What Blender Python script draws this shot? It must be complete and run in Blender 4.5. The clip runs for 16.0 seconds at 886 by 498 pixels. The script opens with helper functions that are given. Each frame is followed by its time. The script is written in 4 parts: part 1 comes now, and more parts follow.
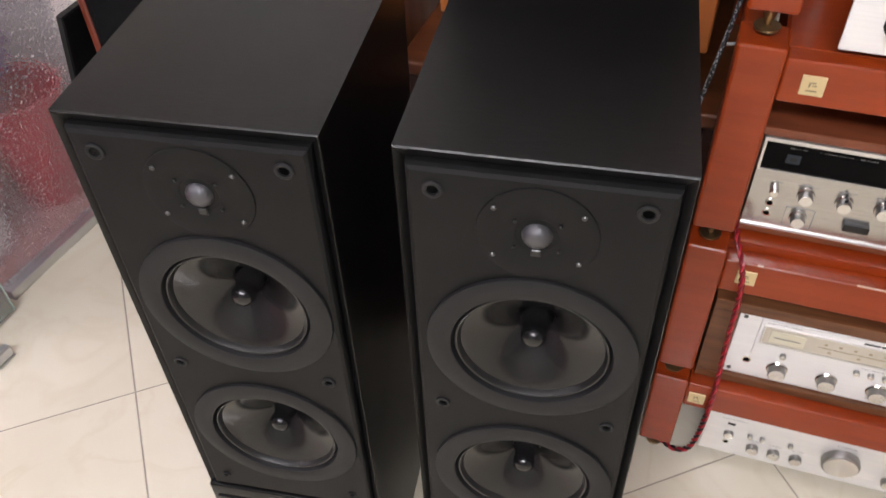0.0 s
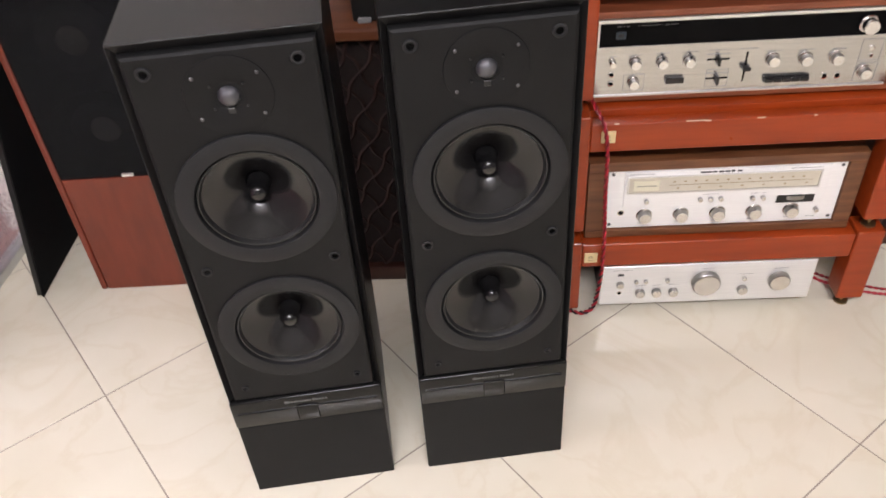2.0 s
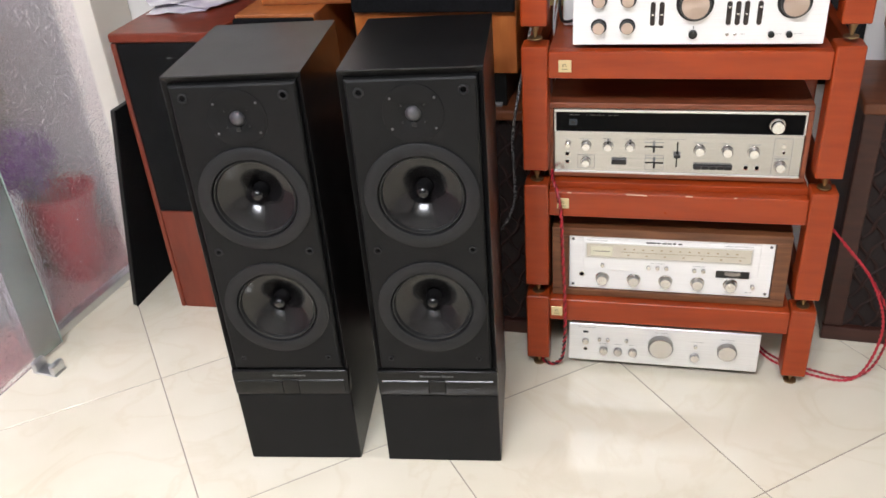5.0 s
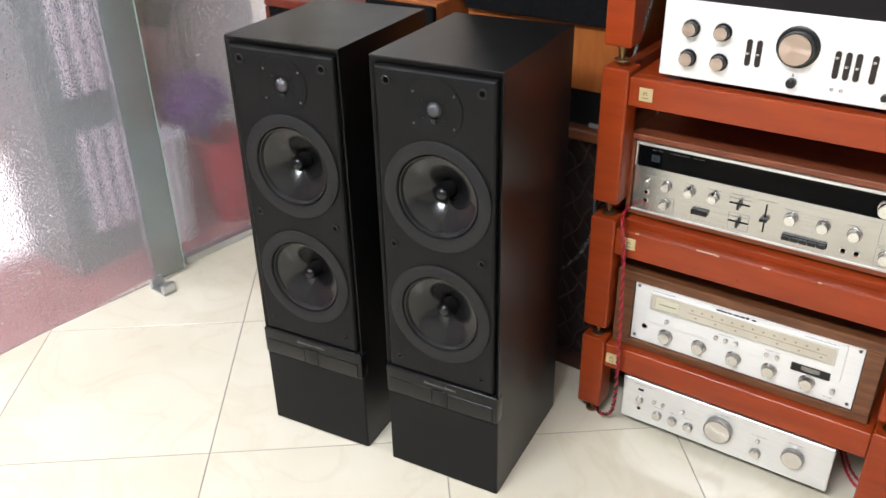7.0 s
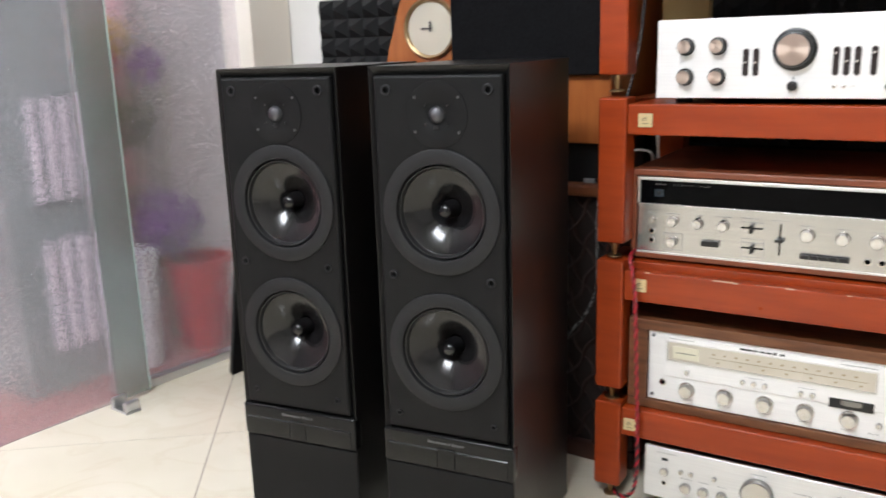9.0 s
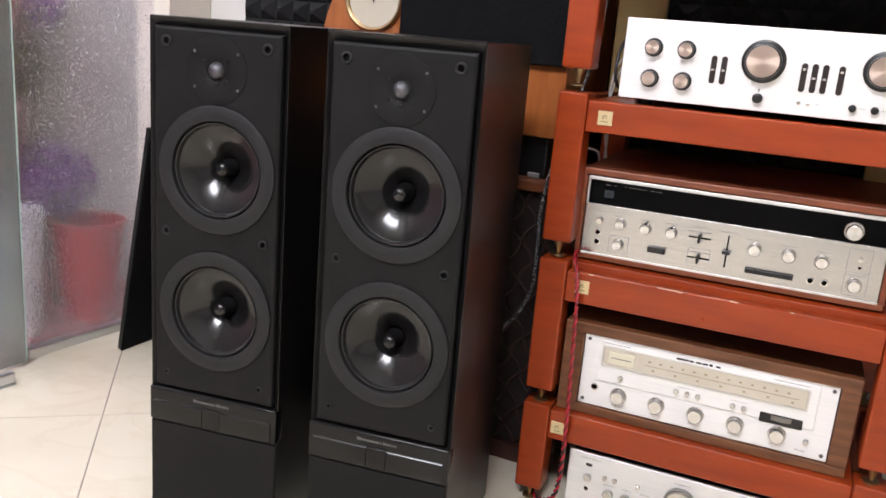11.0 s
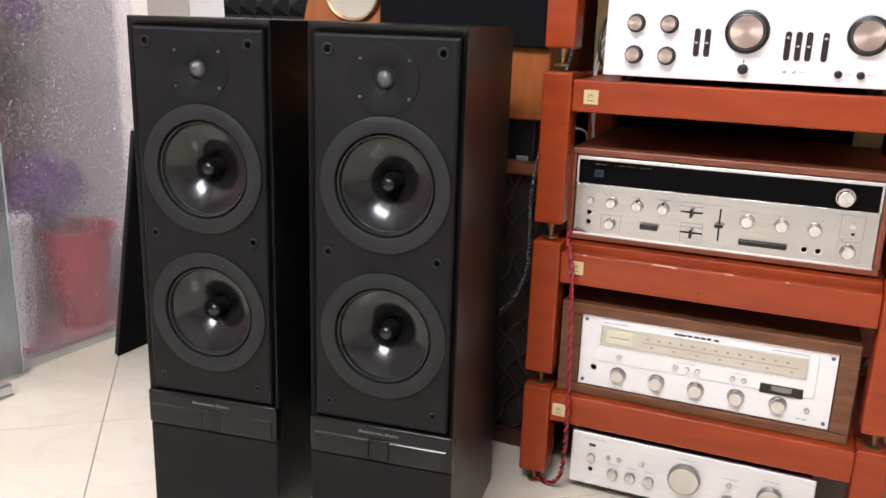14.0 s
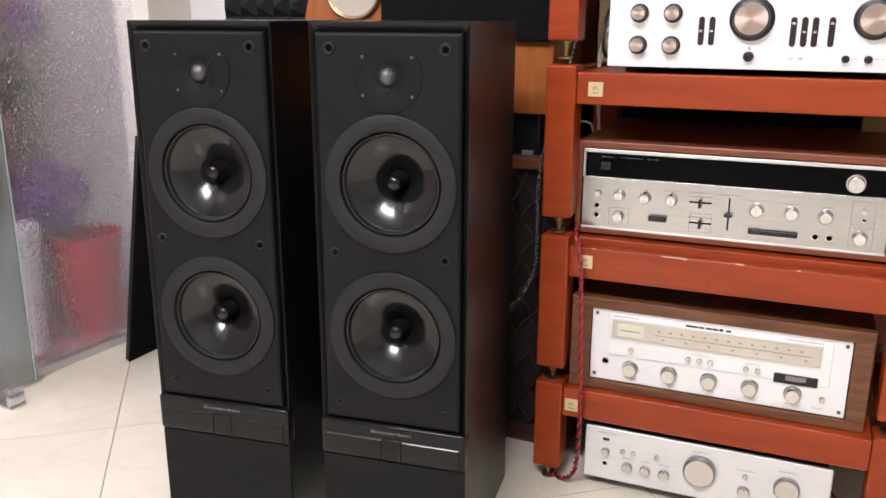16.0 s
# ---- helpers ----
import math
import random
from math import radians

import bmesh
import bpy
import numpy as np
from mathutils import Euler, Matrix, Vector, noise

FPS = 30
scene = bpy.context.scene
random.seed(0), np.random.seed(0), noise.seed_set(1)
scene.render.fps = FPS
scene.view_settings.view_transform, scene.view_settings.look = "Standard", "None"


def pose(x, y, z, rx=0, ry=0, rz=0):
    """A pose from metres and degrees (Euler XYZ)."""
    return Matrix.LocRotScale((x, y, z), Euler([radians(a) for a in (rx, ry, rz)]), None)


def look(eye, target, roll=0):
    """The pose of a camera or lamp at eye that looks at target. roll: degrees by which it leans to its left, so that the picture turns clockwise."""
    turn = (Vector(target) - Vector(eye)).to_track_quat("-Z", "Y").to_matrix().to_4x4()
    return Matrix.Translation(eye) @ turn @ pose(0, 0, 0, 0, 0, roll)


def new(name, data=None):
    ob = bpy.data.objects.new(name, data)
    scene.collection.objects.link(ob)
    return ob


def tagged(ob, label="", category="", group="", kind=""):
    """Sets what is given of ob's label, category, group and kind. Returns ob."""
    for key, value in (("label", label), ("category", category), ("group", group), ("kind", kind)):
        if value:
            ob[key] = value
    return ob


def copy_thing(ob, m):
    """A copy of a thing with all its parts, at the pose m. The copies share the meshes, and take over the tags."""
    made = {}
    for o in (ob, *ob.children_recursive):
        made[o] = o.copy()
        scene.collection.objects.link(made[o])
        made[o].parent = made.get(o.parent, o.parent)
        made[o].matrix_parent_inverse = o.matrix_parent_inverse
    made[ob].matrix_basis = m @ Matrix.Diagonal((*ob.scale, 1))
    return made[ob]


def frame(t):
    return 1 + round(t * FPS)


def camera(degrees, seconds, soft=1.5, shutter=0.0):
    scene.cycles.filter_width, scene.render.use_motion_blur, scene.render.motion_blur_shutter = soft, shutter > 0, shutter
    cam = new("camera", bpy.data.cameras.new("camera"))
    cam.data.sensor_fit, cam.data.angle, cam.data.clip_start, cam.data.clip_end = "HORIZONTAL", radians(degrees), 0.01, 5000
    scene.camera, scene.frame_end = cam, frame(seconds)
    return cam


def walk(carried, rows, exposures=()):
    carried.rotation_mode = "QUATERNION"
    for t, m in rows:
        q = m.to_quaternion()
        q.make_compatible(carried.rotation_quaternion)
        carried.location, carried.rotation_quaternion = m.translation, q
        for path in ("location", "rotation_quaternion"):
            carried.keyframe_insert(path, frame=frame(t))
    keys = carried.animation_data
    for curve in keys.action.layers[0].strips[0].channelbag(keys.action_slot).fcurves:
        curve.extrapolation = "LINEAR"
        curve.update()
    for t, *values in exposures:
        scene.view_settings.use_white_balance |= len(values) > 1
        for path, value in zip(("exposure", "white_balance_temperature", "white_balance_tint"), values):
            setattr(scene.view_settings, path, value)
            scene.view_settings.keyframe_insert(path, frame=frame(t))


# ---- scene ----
cam = camera(55.6, 16.0, 1.6, 0.5)
PATH = [
    (0, (0.05, 0.039, 1.271), (-0.471, 1.348, -0.149), -2.3),
    (0.5, (-0.005, 0.016, 1.27), (-0.463, 1.303, -0.192), -4.8),
    (0.8, (-0.066, -0.044, 1.262), (-0.375, 1.27, -0.213), -5.3),
    (1, (-0.068, -0.074, 1.263), (-0.278, 1.269, -0.204), -4.7),
    (1.5, (-0.054, -0.167, 1.267), (-0.151, 1.264, -0.127), -2.9),
    (2, (-0.057, -0.349, 1.275), (-0.177, 1.149, -0.044), -4.2),
    (2.5, (-0.077, -0.468, 1.287), (-0.134, 1.164, 0.132), -6.0),
    (2.7, (-0.078, -0.509, 1.279), (-0.098, 1.139, 0.146), -6.0),
    (3, (-0.07, -0.545, 1.289), (-0.038, 1.102, 0.155), -5.6),
    (3.5, (0.002, -0.612, 1.289), (-0.031, 1.055, 0.185), -4.3),
    (4, (0.166, -0.708, 1.292), (-0.18, 0.963, 0.249), -4.1),
    (4.2, (0.218, -0.722, 1.301), (-0.18, 0.947, 0.275), -4.6),
    (6.3, (0.555, -0.628, 1.254), (-0.218, 0.918, 0.246), 0.9),
    (6.5, (0.623, -0.569, 1.251), (-0.289, 0.909, 0.259), 0.2),
    (7, (0.711, -0.487, 1.237), (-0.337, 0.914, 0.267), -1.2),
    (7.5, (0.704, -0.429, 1.115), (-0.405, 0.984, 0.236), -2.5),
    (7.7, (0.678, -0.415, 0.997), (-0.476, 1.028, 0.231), -2.9),
    (8, (0.676, -0.416, 0.897), (-0.531, 1.051, 0.271), -3.3),
    (8.2, (0.679, -0.428, 0.876), (-0.534, 1.051, 0.292), -3.5),
    (8.5, (0.684, -0.475, 0.875), (-0.501, 1.05, 0.352), -4.0),
    (9, (0.66, -0.559, 0.888), (-0.409, 1.063, 0.415), -1.8),
    (9.2, (0.648, -0.585, 0.893), (-0.344, 1.085, 0.411), -1.1),
    (11.3, (0.497, -0.525, 0.863), (-0.308, 1.236, 0.361), 4.8),
    (11.5, (0.49, -0.516, 0.86), (-0.358, 1.218, 0.335), 5.1),
    (12, (0.49, -0.52, 0.864), (-0.403, 1.184, 0.319), 4.2),
    (12.5, (0.496, -0.531, 0.871), (-0.385, 1.187, 0.345), 2.7),
    (13, (0.505, -0.541, 0.868), (-0.336, 1.201, 0.359), 2.1),
    (13.5, (0.515, -0.541, 0.867), (-0.288, 1.217, 0.354), 1.9),
    (14, (0.515, -0.536, 0.866), (-0.274, 1.225, 0.34), 1.9),
    (14.5, (0.509, -0.537, 0.865), (-0.276, 1.223, 0.33), 2.3),
    (15, (0.513, -0.532, 0.866), (-0.276, 1.225, 0.326), 2.2),
    (15.5, (0.507, -0.532, 0.865), (-0.288, 1.223, 0.324), 1.7),
    (16, (0.513, -0.528, 0.866), (-0.293, 1.222, 0.331), 0.2),
]
EXPOSURES = [(0.0, -0.20, 6420, 11), (1.5, -0.07, 6480, 12), (4.2, 0.00, 6330, 9), (6.3, 0.12, 6150, 2), (9.0, 0.05, 6150, 3), (11.3, 0.09, 6300, 10), (16.0, 0.13, 6300, 11)]
walk(cam, [(t, look(eye, target, roll)) for t, eye, target, roll in PATH], EXPOSURES)

# ---- light and exposure ----
world = bpy.data.worlds.new("world")
scene.world = world
world.use_nodes = True
WN = world.node_tree
sky = WN.nodes.new("ShaderNodeTexSky")
sky.sky_type, sky.sun_disc = "NISHITA", False
sky.sun_elevation, sky.sun_rotation = radians(45), radians(270)
WN.nodes["Background"].inputs["Strength"].default_value = 0.08
WN.links.new(sky.outputs[0], WN.nodes["Background"].inputs[0])


def area(name, m, sx, sy, power, color):
    d = bpy.data.lights.new(name, "AREA")
    d.shape, d.size, d.size_y, d.energy, d.color = "RECTANGLE", sx, sy, power, color
    ob = new(name, d)
    ob.matrix_world = m
    return ob


# ceiling panels over the shop floor, a dim added fill and the sun in the hall behind the glass
LAMPS = [(0.05, -1.42, 1.48, 0.60)]
WARM = (0.98, 0.96, 1.03)
for (x, y, sx, sy), power in zip(LAMPS, (114,)):
    area("ceiling_lamp_light", pose(x, y, 2.755), sx, sy, power, WARM)
# unseen fill, added to brighten the hall; no fixture hangs there
area("hall_fill_light", pose(-2.8, -0.3, 2.6), 0.6, 0.6, 22, (1.0, 0.92, 0.96))
sun = new("sun", bpy.data.lights.new("sun", "SUN"))
sun.data.energy, sun.data.angle, sun.data.color = 5.0, radians(0.6), (1.0, 0.95, 0.92)
sun.matrix_world = look((-4, 0, 4), (0, 0, 0))


# ---- materials ----
def mat(name, color, rough=0.5, metal=0.0, color2=None, scale=20.0, stretch=(1, 1, 1), bump=0.0, bump_scale=200.0,
        rough2=None, coat=0.0, spec=0.5, detail=6.0, pos=(0.35, 0.65), aniso=0.0):
    """Procedural surface: two tones of stretched noise, fine bump, uneven gloss."""
    m = bpy.data.materials.new(name)
    m.use_nodes = True
    nt = m.node_tree
    b = nt.nodes["Principled BSDF"]
    b.inputs["Roughness"].default_value, b.inputs["Metallic"].default_value = rough, metal
    b.inputs["Coat Weight"].default_value, b.inputs["Coat Roughness"].default_value = coat, 0.12
    b.inputs["Specular IOR Level"].default_value = spec
    b.inputs["Base Color"].default_value = (*color, 1)
    b.inputs["Anisotropic"].default_value = aniso
    tc = nt.nodes.new("ShaderNodeTexCoord")
    mp = nt.nodes.new("ShaderNodeMapping")
    mp.inputs["Scale"].default_value = stretch
    nt.links.new(tc.outputs["Object"], mp.inputs[0])
    if color2:
        n = nt.nodes.new("ShaderNodeTexNoise")
        n.inputs["Scale"].default_value, n.inputs["Detail"].default_value = scale, detail
        nt.links.new(mp.outputs[0], n.inputs["Vector"])
        r = nt.nodes.new("ShaderNodeValToRGB")
        r.color_ramp.elements[0].position, r.color_ramp.elements[1].position = pos
        r.color_ramp.elements[0].color, r.color_ramp.elements[1].color = (*color, 1), (*color2, 1)
        nt.links.new(n.outputs[0], r.inputs[0])
        nt.links.new(r.outputs[0], b.inputs["Base Color"])
    if rough2 is not None:
        n2 = nt.nodes.new("ShaderNodeTexNoise")
        n2.inputs["Scale"].default_value, n2.inputs["Detail"].default_value = 7.0, 8.0
        nt.links.new(tc.outputs["Object"], n2.inputs["Vector"])
        mr = nt.nodes.new("ShaderNodeMapRange")
        mr.inputs["From Min"].default_value, mr.inputs["From Max"].default_value = 0.3, 0.7
        mr.inputs["To Min"].default_value, mr.inputs["To Max"].default_value = rough, rough2
        nt.links.new(n2.outputs[0], mr.inputs[0])
        nt.links.new(mr.outputs[0], b.inputs["Roughness"])
    if bump:
        n3 = nt.nodes.new("ShaderNodeTexNoise")
        n3.inputs["Scale"].default_value, n3.inputs["Detail"].default_value = bump_scale, 4.0
        nt.links.new(mp.outputs[0], n3.inputs["Vector"])
        bp = nt.nodes.new("ShaderNodeBump")
        bp.inputs["Strength"].default_value, bp.inputs["Distance"].default_value = bump, 0.002
        nt.links.new(n3.outputs[0], bp.inputs["Height"])
        nt.links.new(bp.outputs[0], b.inputs["Normal"])
    return m


M_ASH = mat("black_ash", (0.0022, 0.0021, 0.0021), 0.32, color2=(0.0085, 0.0080, 0.0078), scale=30, stretch=(1.5, 20, 20), bump=0.12, bump_scale=60, rough2=0.37, spec=0.42)
M_BAFFLE = mat("black_baffle", (0.0044, 0.0044, 0.0045), 0.5, color2=(0.0064, 0.0064, 0.0065), scale=12, bump=0.15, bump_scale=900, rough2=0.58, spec=0.20)
M_RUBBER = mat("rubber", (0.0088, 0.0088, 0.0095), 0.6, bump=0.1, bump_scale=700, spec=0.35)
M_SURROUND = mat("surround", (0.008, 0.008, 0.008), 0.4)
M_CONE = mat("cone", (0.0045, 0.0045, 0.005), 0.15, color2=(0.0075, 0.007, 0.007), scale=14, rough2=0.19, spec=0.48)
M_BLACK = mat("black_plastic", (0.008, 0.008, 0.008), 0.35)
# near-black fill painted for the shade inside sockets, jacks and slider slots
M_HOLE_SHADE = mat("hole_shade", (0.0015, 0.0015, 0.0015), 0.9, spec=0.03)
M_DOME = mat("dome", (0.11, 0.11, 0.12), 0.32, metal=0.8, bump=0.3, bump_scale=1400)
M_SCREW = mat("screw", (0.13, 0.13, 0.13), 0.4, metal=0.8)
M_GREY = mat("grey_print", (0.26, 0.26, 0.26), 0.4)
M_RACK = mat("rack_wood", (0.235, 0.030, 0.0048), 0.27, color2=(0.345, 0.049, 0.0070), scale=5, stretch=(1.2, 9, 9), bump=0.06, bump_scale=60, rough2=0.42, coat=0.10, spec=0.38, detail=10, pos=(0.3, 0.75))
M_CHERRY = mat("cherry", (0.125, 0.018, 0.006), 0.32, color2=(0.165, 0.025, 0.009), scale=8, stretch=(5, 5, 1), rough2=0.4, coat=0.15)
M_ORANGE = mat("orange_wood", (0.27, 0.075, 0.014), 0.35, color2=(0.36, 0.115, 0.026), scale=7, stretch=(6, 6, 1), rough2=0.45, coat=0.15)
M_WALNUT = mat("walnut", (0.10, 0.036, 0.014), 0.42, color2=(0.19, 0.075, 0.03), scale=9, stretch=(1, 9, 9), bump=0.1, bump_scale=150, rough2=0.5)
M_MAHOG = mat("mahogany", (0.155, 0.042, 0.017), 0.38, color2=(0.235, 0.066, 0.027), scale=9, stretch=(1, 9, 9), rough2=0.46)
M_DARKWOOD = mat("dark_wood", (0.030, 0.009, 0.006), 0.42, color2=(0.055, 0.017, 0.010), scale=9, stretch=(1, 5, 5), bump=0.1)
M_FRET = mat("fret_wood", (0.020, 0.009, 0.007), 0.6, color2=(0.032, 0.014, 0.010), scale=30, bump=0.2, spec=0.3)
M_CLOTH = mat("grille_cloth", (0.004, 0.004, 0.0045), 0.9, color2=(0.008, 0.008, 0.009), scale=220, bump=0.6, bump_scale=500, spec=0.1)
M_BROWNCLOTH = mat("brown_cloth", (0.012, 0.0065, 0.0055), 0.9, color2=(0.018, 0.010, 0.008), scale=160, bump=0.5, bump_scale=400)
M_SHOP = mat("shop_wall", (0.42, 0.405, 0.385), 0.6, color2=(0.50, 0.48, 0.46), scale=1.2, detail=3, bump=0.05, bump_scale=80)
M_ALU = mat("brushed_aluminium", (0.78, 0.77, 0.74), 0.3, metal=0.75, color2=(0.70, 0.69, 0.66), scale=8, stretch=(1, 1, 60), aniso=0.4)
M_SATIN = mat("satin_aluminium", (0.84, 0.83, 0.81), 0.32, metal=0.40, color2=(0.77, 0.76, 0.74), scale=8, stretch=(1, 1, 60))
M_SILVER = mat("silver_panel", (0.90, 0.89, 0.88), 0.32, metal=0.25, color2=(0.85, 0.84, 0.83), scale=8, stretch=(1, 1, 60))
M_CHAMP = mat("champagne_panel", (0.57, 0.56, 0.545), 0.18, metal=0.94, color2=(0.475, 0.465, 0.455), scale=8, stretch=(1, 1, 60), aniso=0.2, rough2=0.24)
M_KNOB = mat("knob_metal", (0.73, 0.70, 0.66), 0.20, metal=1.0)
# knurled metal, darkened for the dim surroundings that knob sides would mirror
M_KNURL_SHADED = mat("knurled_shaded", (0.34, 0.33, 0.315), 0.28, metal=1.0, bump=0.5, bump_scale=500)
M_BRASS = mat("brass", (0.34, 0.25, 0.14), 0.42, metal=1.0)
M_GOLD = mat("gold_sticker", (0.72, 0.58, 0.32), 0.4, metal=0.4)
M_DIAL = mat("dial_window", (0.56, 0.51, 0.41), 0.2, color2=(0.63, 0.58, 0.48), scale=12, coat=0.5)
M_BLACKGLASS = mat("black_glass", (0.002, 0.002, 0.0024), 0.05, spec=0.06)
M_CHASSIS = mat("chassis", (0.014, 0.014, 0.015), 0.45)
M_REDWIRE = mat("red_wire", (0.42, 0.015, 0.03), 0.4)
M_BLACKWIRE = mat("black_wire", (0.01, 0.01, 0.01), 0.4)
M_WHITEWIRE = mat("white_wire", (0.7, 0.7, 0.68), 0.45)
M_WALL = mat("cream_wall", (0.72, 0.67, 0.58), 0.6, color2=(0.77, 0.72, 0.64), scale=3, bump=0.05, bump_scale=80)
M_WHITE = mat("white_paint", (0.80, 0.79, 0.77), 0.55, color2=(0.76, 0.75, 0.73), scale=3, bump=0.05, bump_scale=80)
M_FOAM = mat("acoustic_foam", (0.012, 0.012, 0.013), 0.95, bump=0.4, bump_scale=300)
M_STEEL = mat("rail_steel", (0.62, 0.63, 0.64), 0.3, metal=0.9)
M_GROUT = mat("grout", (0.30, 0.25, 0.20), 0.8, color2=(0.36, 0.31, 0.25), scale=40)
M_CLOCKFACE = mat("clock_face", (0.75, 0.73, 0.60), 0.3, metal=0.6)
M_PAPER = mat("paper", (0.75, 0.75, 0.76), 0.5, color2=(0.5, 0.45, 0.55), scale=18)
M_PURPLE = mat("purple_petals", (0.15, 0.045, 0.20), 0.7, color2=(0.20, 0.07, 0.26), scale=30)
M_RED = mat("red_plastic", (0.38, 0.02, 0.022), 0.4)
M_GLOSS = mat("gloss_black", (0.006, 0.006, 0.006), 0.18, spec=0.30)
M_EDGE = mat("glass_edge", (0.46, 0.60, 0.54), 0.25)
M_CURTAIN = mat("pink_curtain", (0.66, 0.40, 0.43), 0.75, color2=(0.74, 0.50, 0.53), scale=5, stretch=(3, 3, 0.4))
M_CABINET = mat("grey_lacquer", (0.19, 0.215, 0.21), 0.45, color2=(0.23, 0.25, 0.25), scale=4)
# pale tone that turns the sun patch on the hall floor white
M_SUN_PATCH = mat("sun_patch_tone", (0.74, 0.68, 0.68), 0.8, color2=(0.80, 0.75, 0.75), scale=60, bump=0.3, bump_scale=300)
M_RIB = mat("pale_rib", (0.68, 0.58, 0.64), 0.5, color2=(0.64, 0.54, 0.60), scale=10)
M_STEM = mat("stem_green", (0.09, 0.09, 0.03), 0.6)
M_CAP = mat("dust_cap", (0.36, 0.31, 0.28), 0.5)
M_SHEER = mat("sheer_cloth", (0.010, 0.010, 0.0105), 0.9, color2=(0.016, 0.016, 0.017), scale=220, bump=0.5, bump_scale=500, spec=0.1)
M_SHEER.node_tree.nodes["Principled BSDF"].inputs["Alpha"].default_value = 0.62
M_CHIP = mat("bare_chip", (0.62, 0.42, 0.30), 0.7)
M_LEDGE = mat("ledge_wood", (0.125, 0.038, 0.013), 0.4, color2=(0.175, 0.056, 0.019), scale=8, stretch=(1, 6, 6), rough2=0.48)
M_SLOT = mat("slot_brown", (0.020, 0.012, 0.011), 0.3)
M_NAVY = mat("navy_print", (0.010, 0.020, 0.032), 0.4)
M_DIALMARK = mat("dial_mark", (0.30, 0.23, 0.13), 0.5)
M_DIM = mat("dim_print", (0.14, 0.14, 0.14), 0.4)
M_FAINT = mat("faint_print", (0.075, 0.075, 0.075), 0.4)
M_CARTON = mat("carton", (0.30, 0.20, 0.07), 0.7, color2=(0.36, 0.25, 0.10), scale=15)
M_HALLWALL = mat("hall_wall", (0.34, 0.35, 0.33), 0.6, color2=(0.40, 0.40, 0.39), scale=3)
M_PINKWALL = mat("pink_hall_wall", (0.64, 0.43, 0.45), 0.6, color2=(0.70, 0.49, 0.51), scale=3)
M_YELLOW = mat("yellow_petals", (0.55, 0.36, 0.05), 0.7)
M_HALLFLOOR = mat("hall_floor", (0.30, 0.13, 0.12), 0.4, color2=(0.38, 0.18, 0.17), scale=5)


def tile_material():
    m = mat("polished_tile", (0.675, 0.617, 0.487), 0.05, color2=(0.74, 0.687, 0.566), scale=4.0, detail=9, rough2=0.10, pos=(0.3, 0.7))
    nt = m.node_tree
    b = nt.nodes["Principled BSDF"]
    ramp = [n for n in nt.nodes if n.type == "VALTORGB"][0]
    tc = [n for n in nt.nodes if n.type == "TEX_COORD"][0]
    oi = nt.nodes.new("ShaderNodeObjectInfo")
    mp = [n for n in nt.nodes if n.type == "MAPPING"][0]
    mul = nt.nodes.new("ShaderNodeVectorMath")
    mul.operation = "SCALE"
    mul.inputs[0].default_value = (17.0, 31.0, 5.0)
    nt.links.new(oi.outputs["Random"], mul.inputs["Scale"])
    nt.links.new(mul.outputs[0], mp.inputs["Location"])
    # thin marble veins
    n = nt.nodes.new("ShaderNodeTexNoise")
    n.inputs["Scale"].default_value, n.inputs["Detail"].default_value, n.inputs["Distortion"].default_value = 3.0, 8.0, 2.2
    nt.links.new(mp.outputs[0], n.inputs["Vector"])
    r = nt.nodes.new("ShaderNodeValToRGB")
    e = r.color_ramp.elements
    e[0].position, e[1].position = 0.46, 0.54
    e[0].color = e[1].color = (1, 1, 1, 1)
    mid = e.new(0.5)
    mid.color = (0.94, 0.915, 0.87, 1)
    nt.links.new(n.outputs[0], r.inputs[0])
    mix = nt.nodes.new("ShaderNodeMix")
    mix.data_type, mix.blend_type = "RGBA", "MULTIPLY"
    mix.inputs["Factor"].default_value = 0.6
    nt.links.new(ramp.outputs[0], mix.inputs["A"])
    nt.links.new(r.outputs[0], mix.inputs["B"])
    nt.links.new(mix.outputs["Result"], b.inputs["Base Color"])
    return m


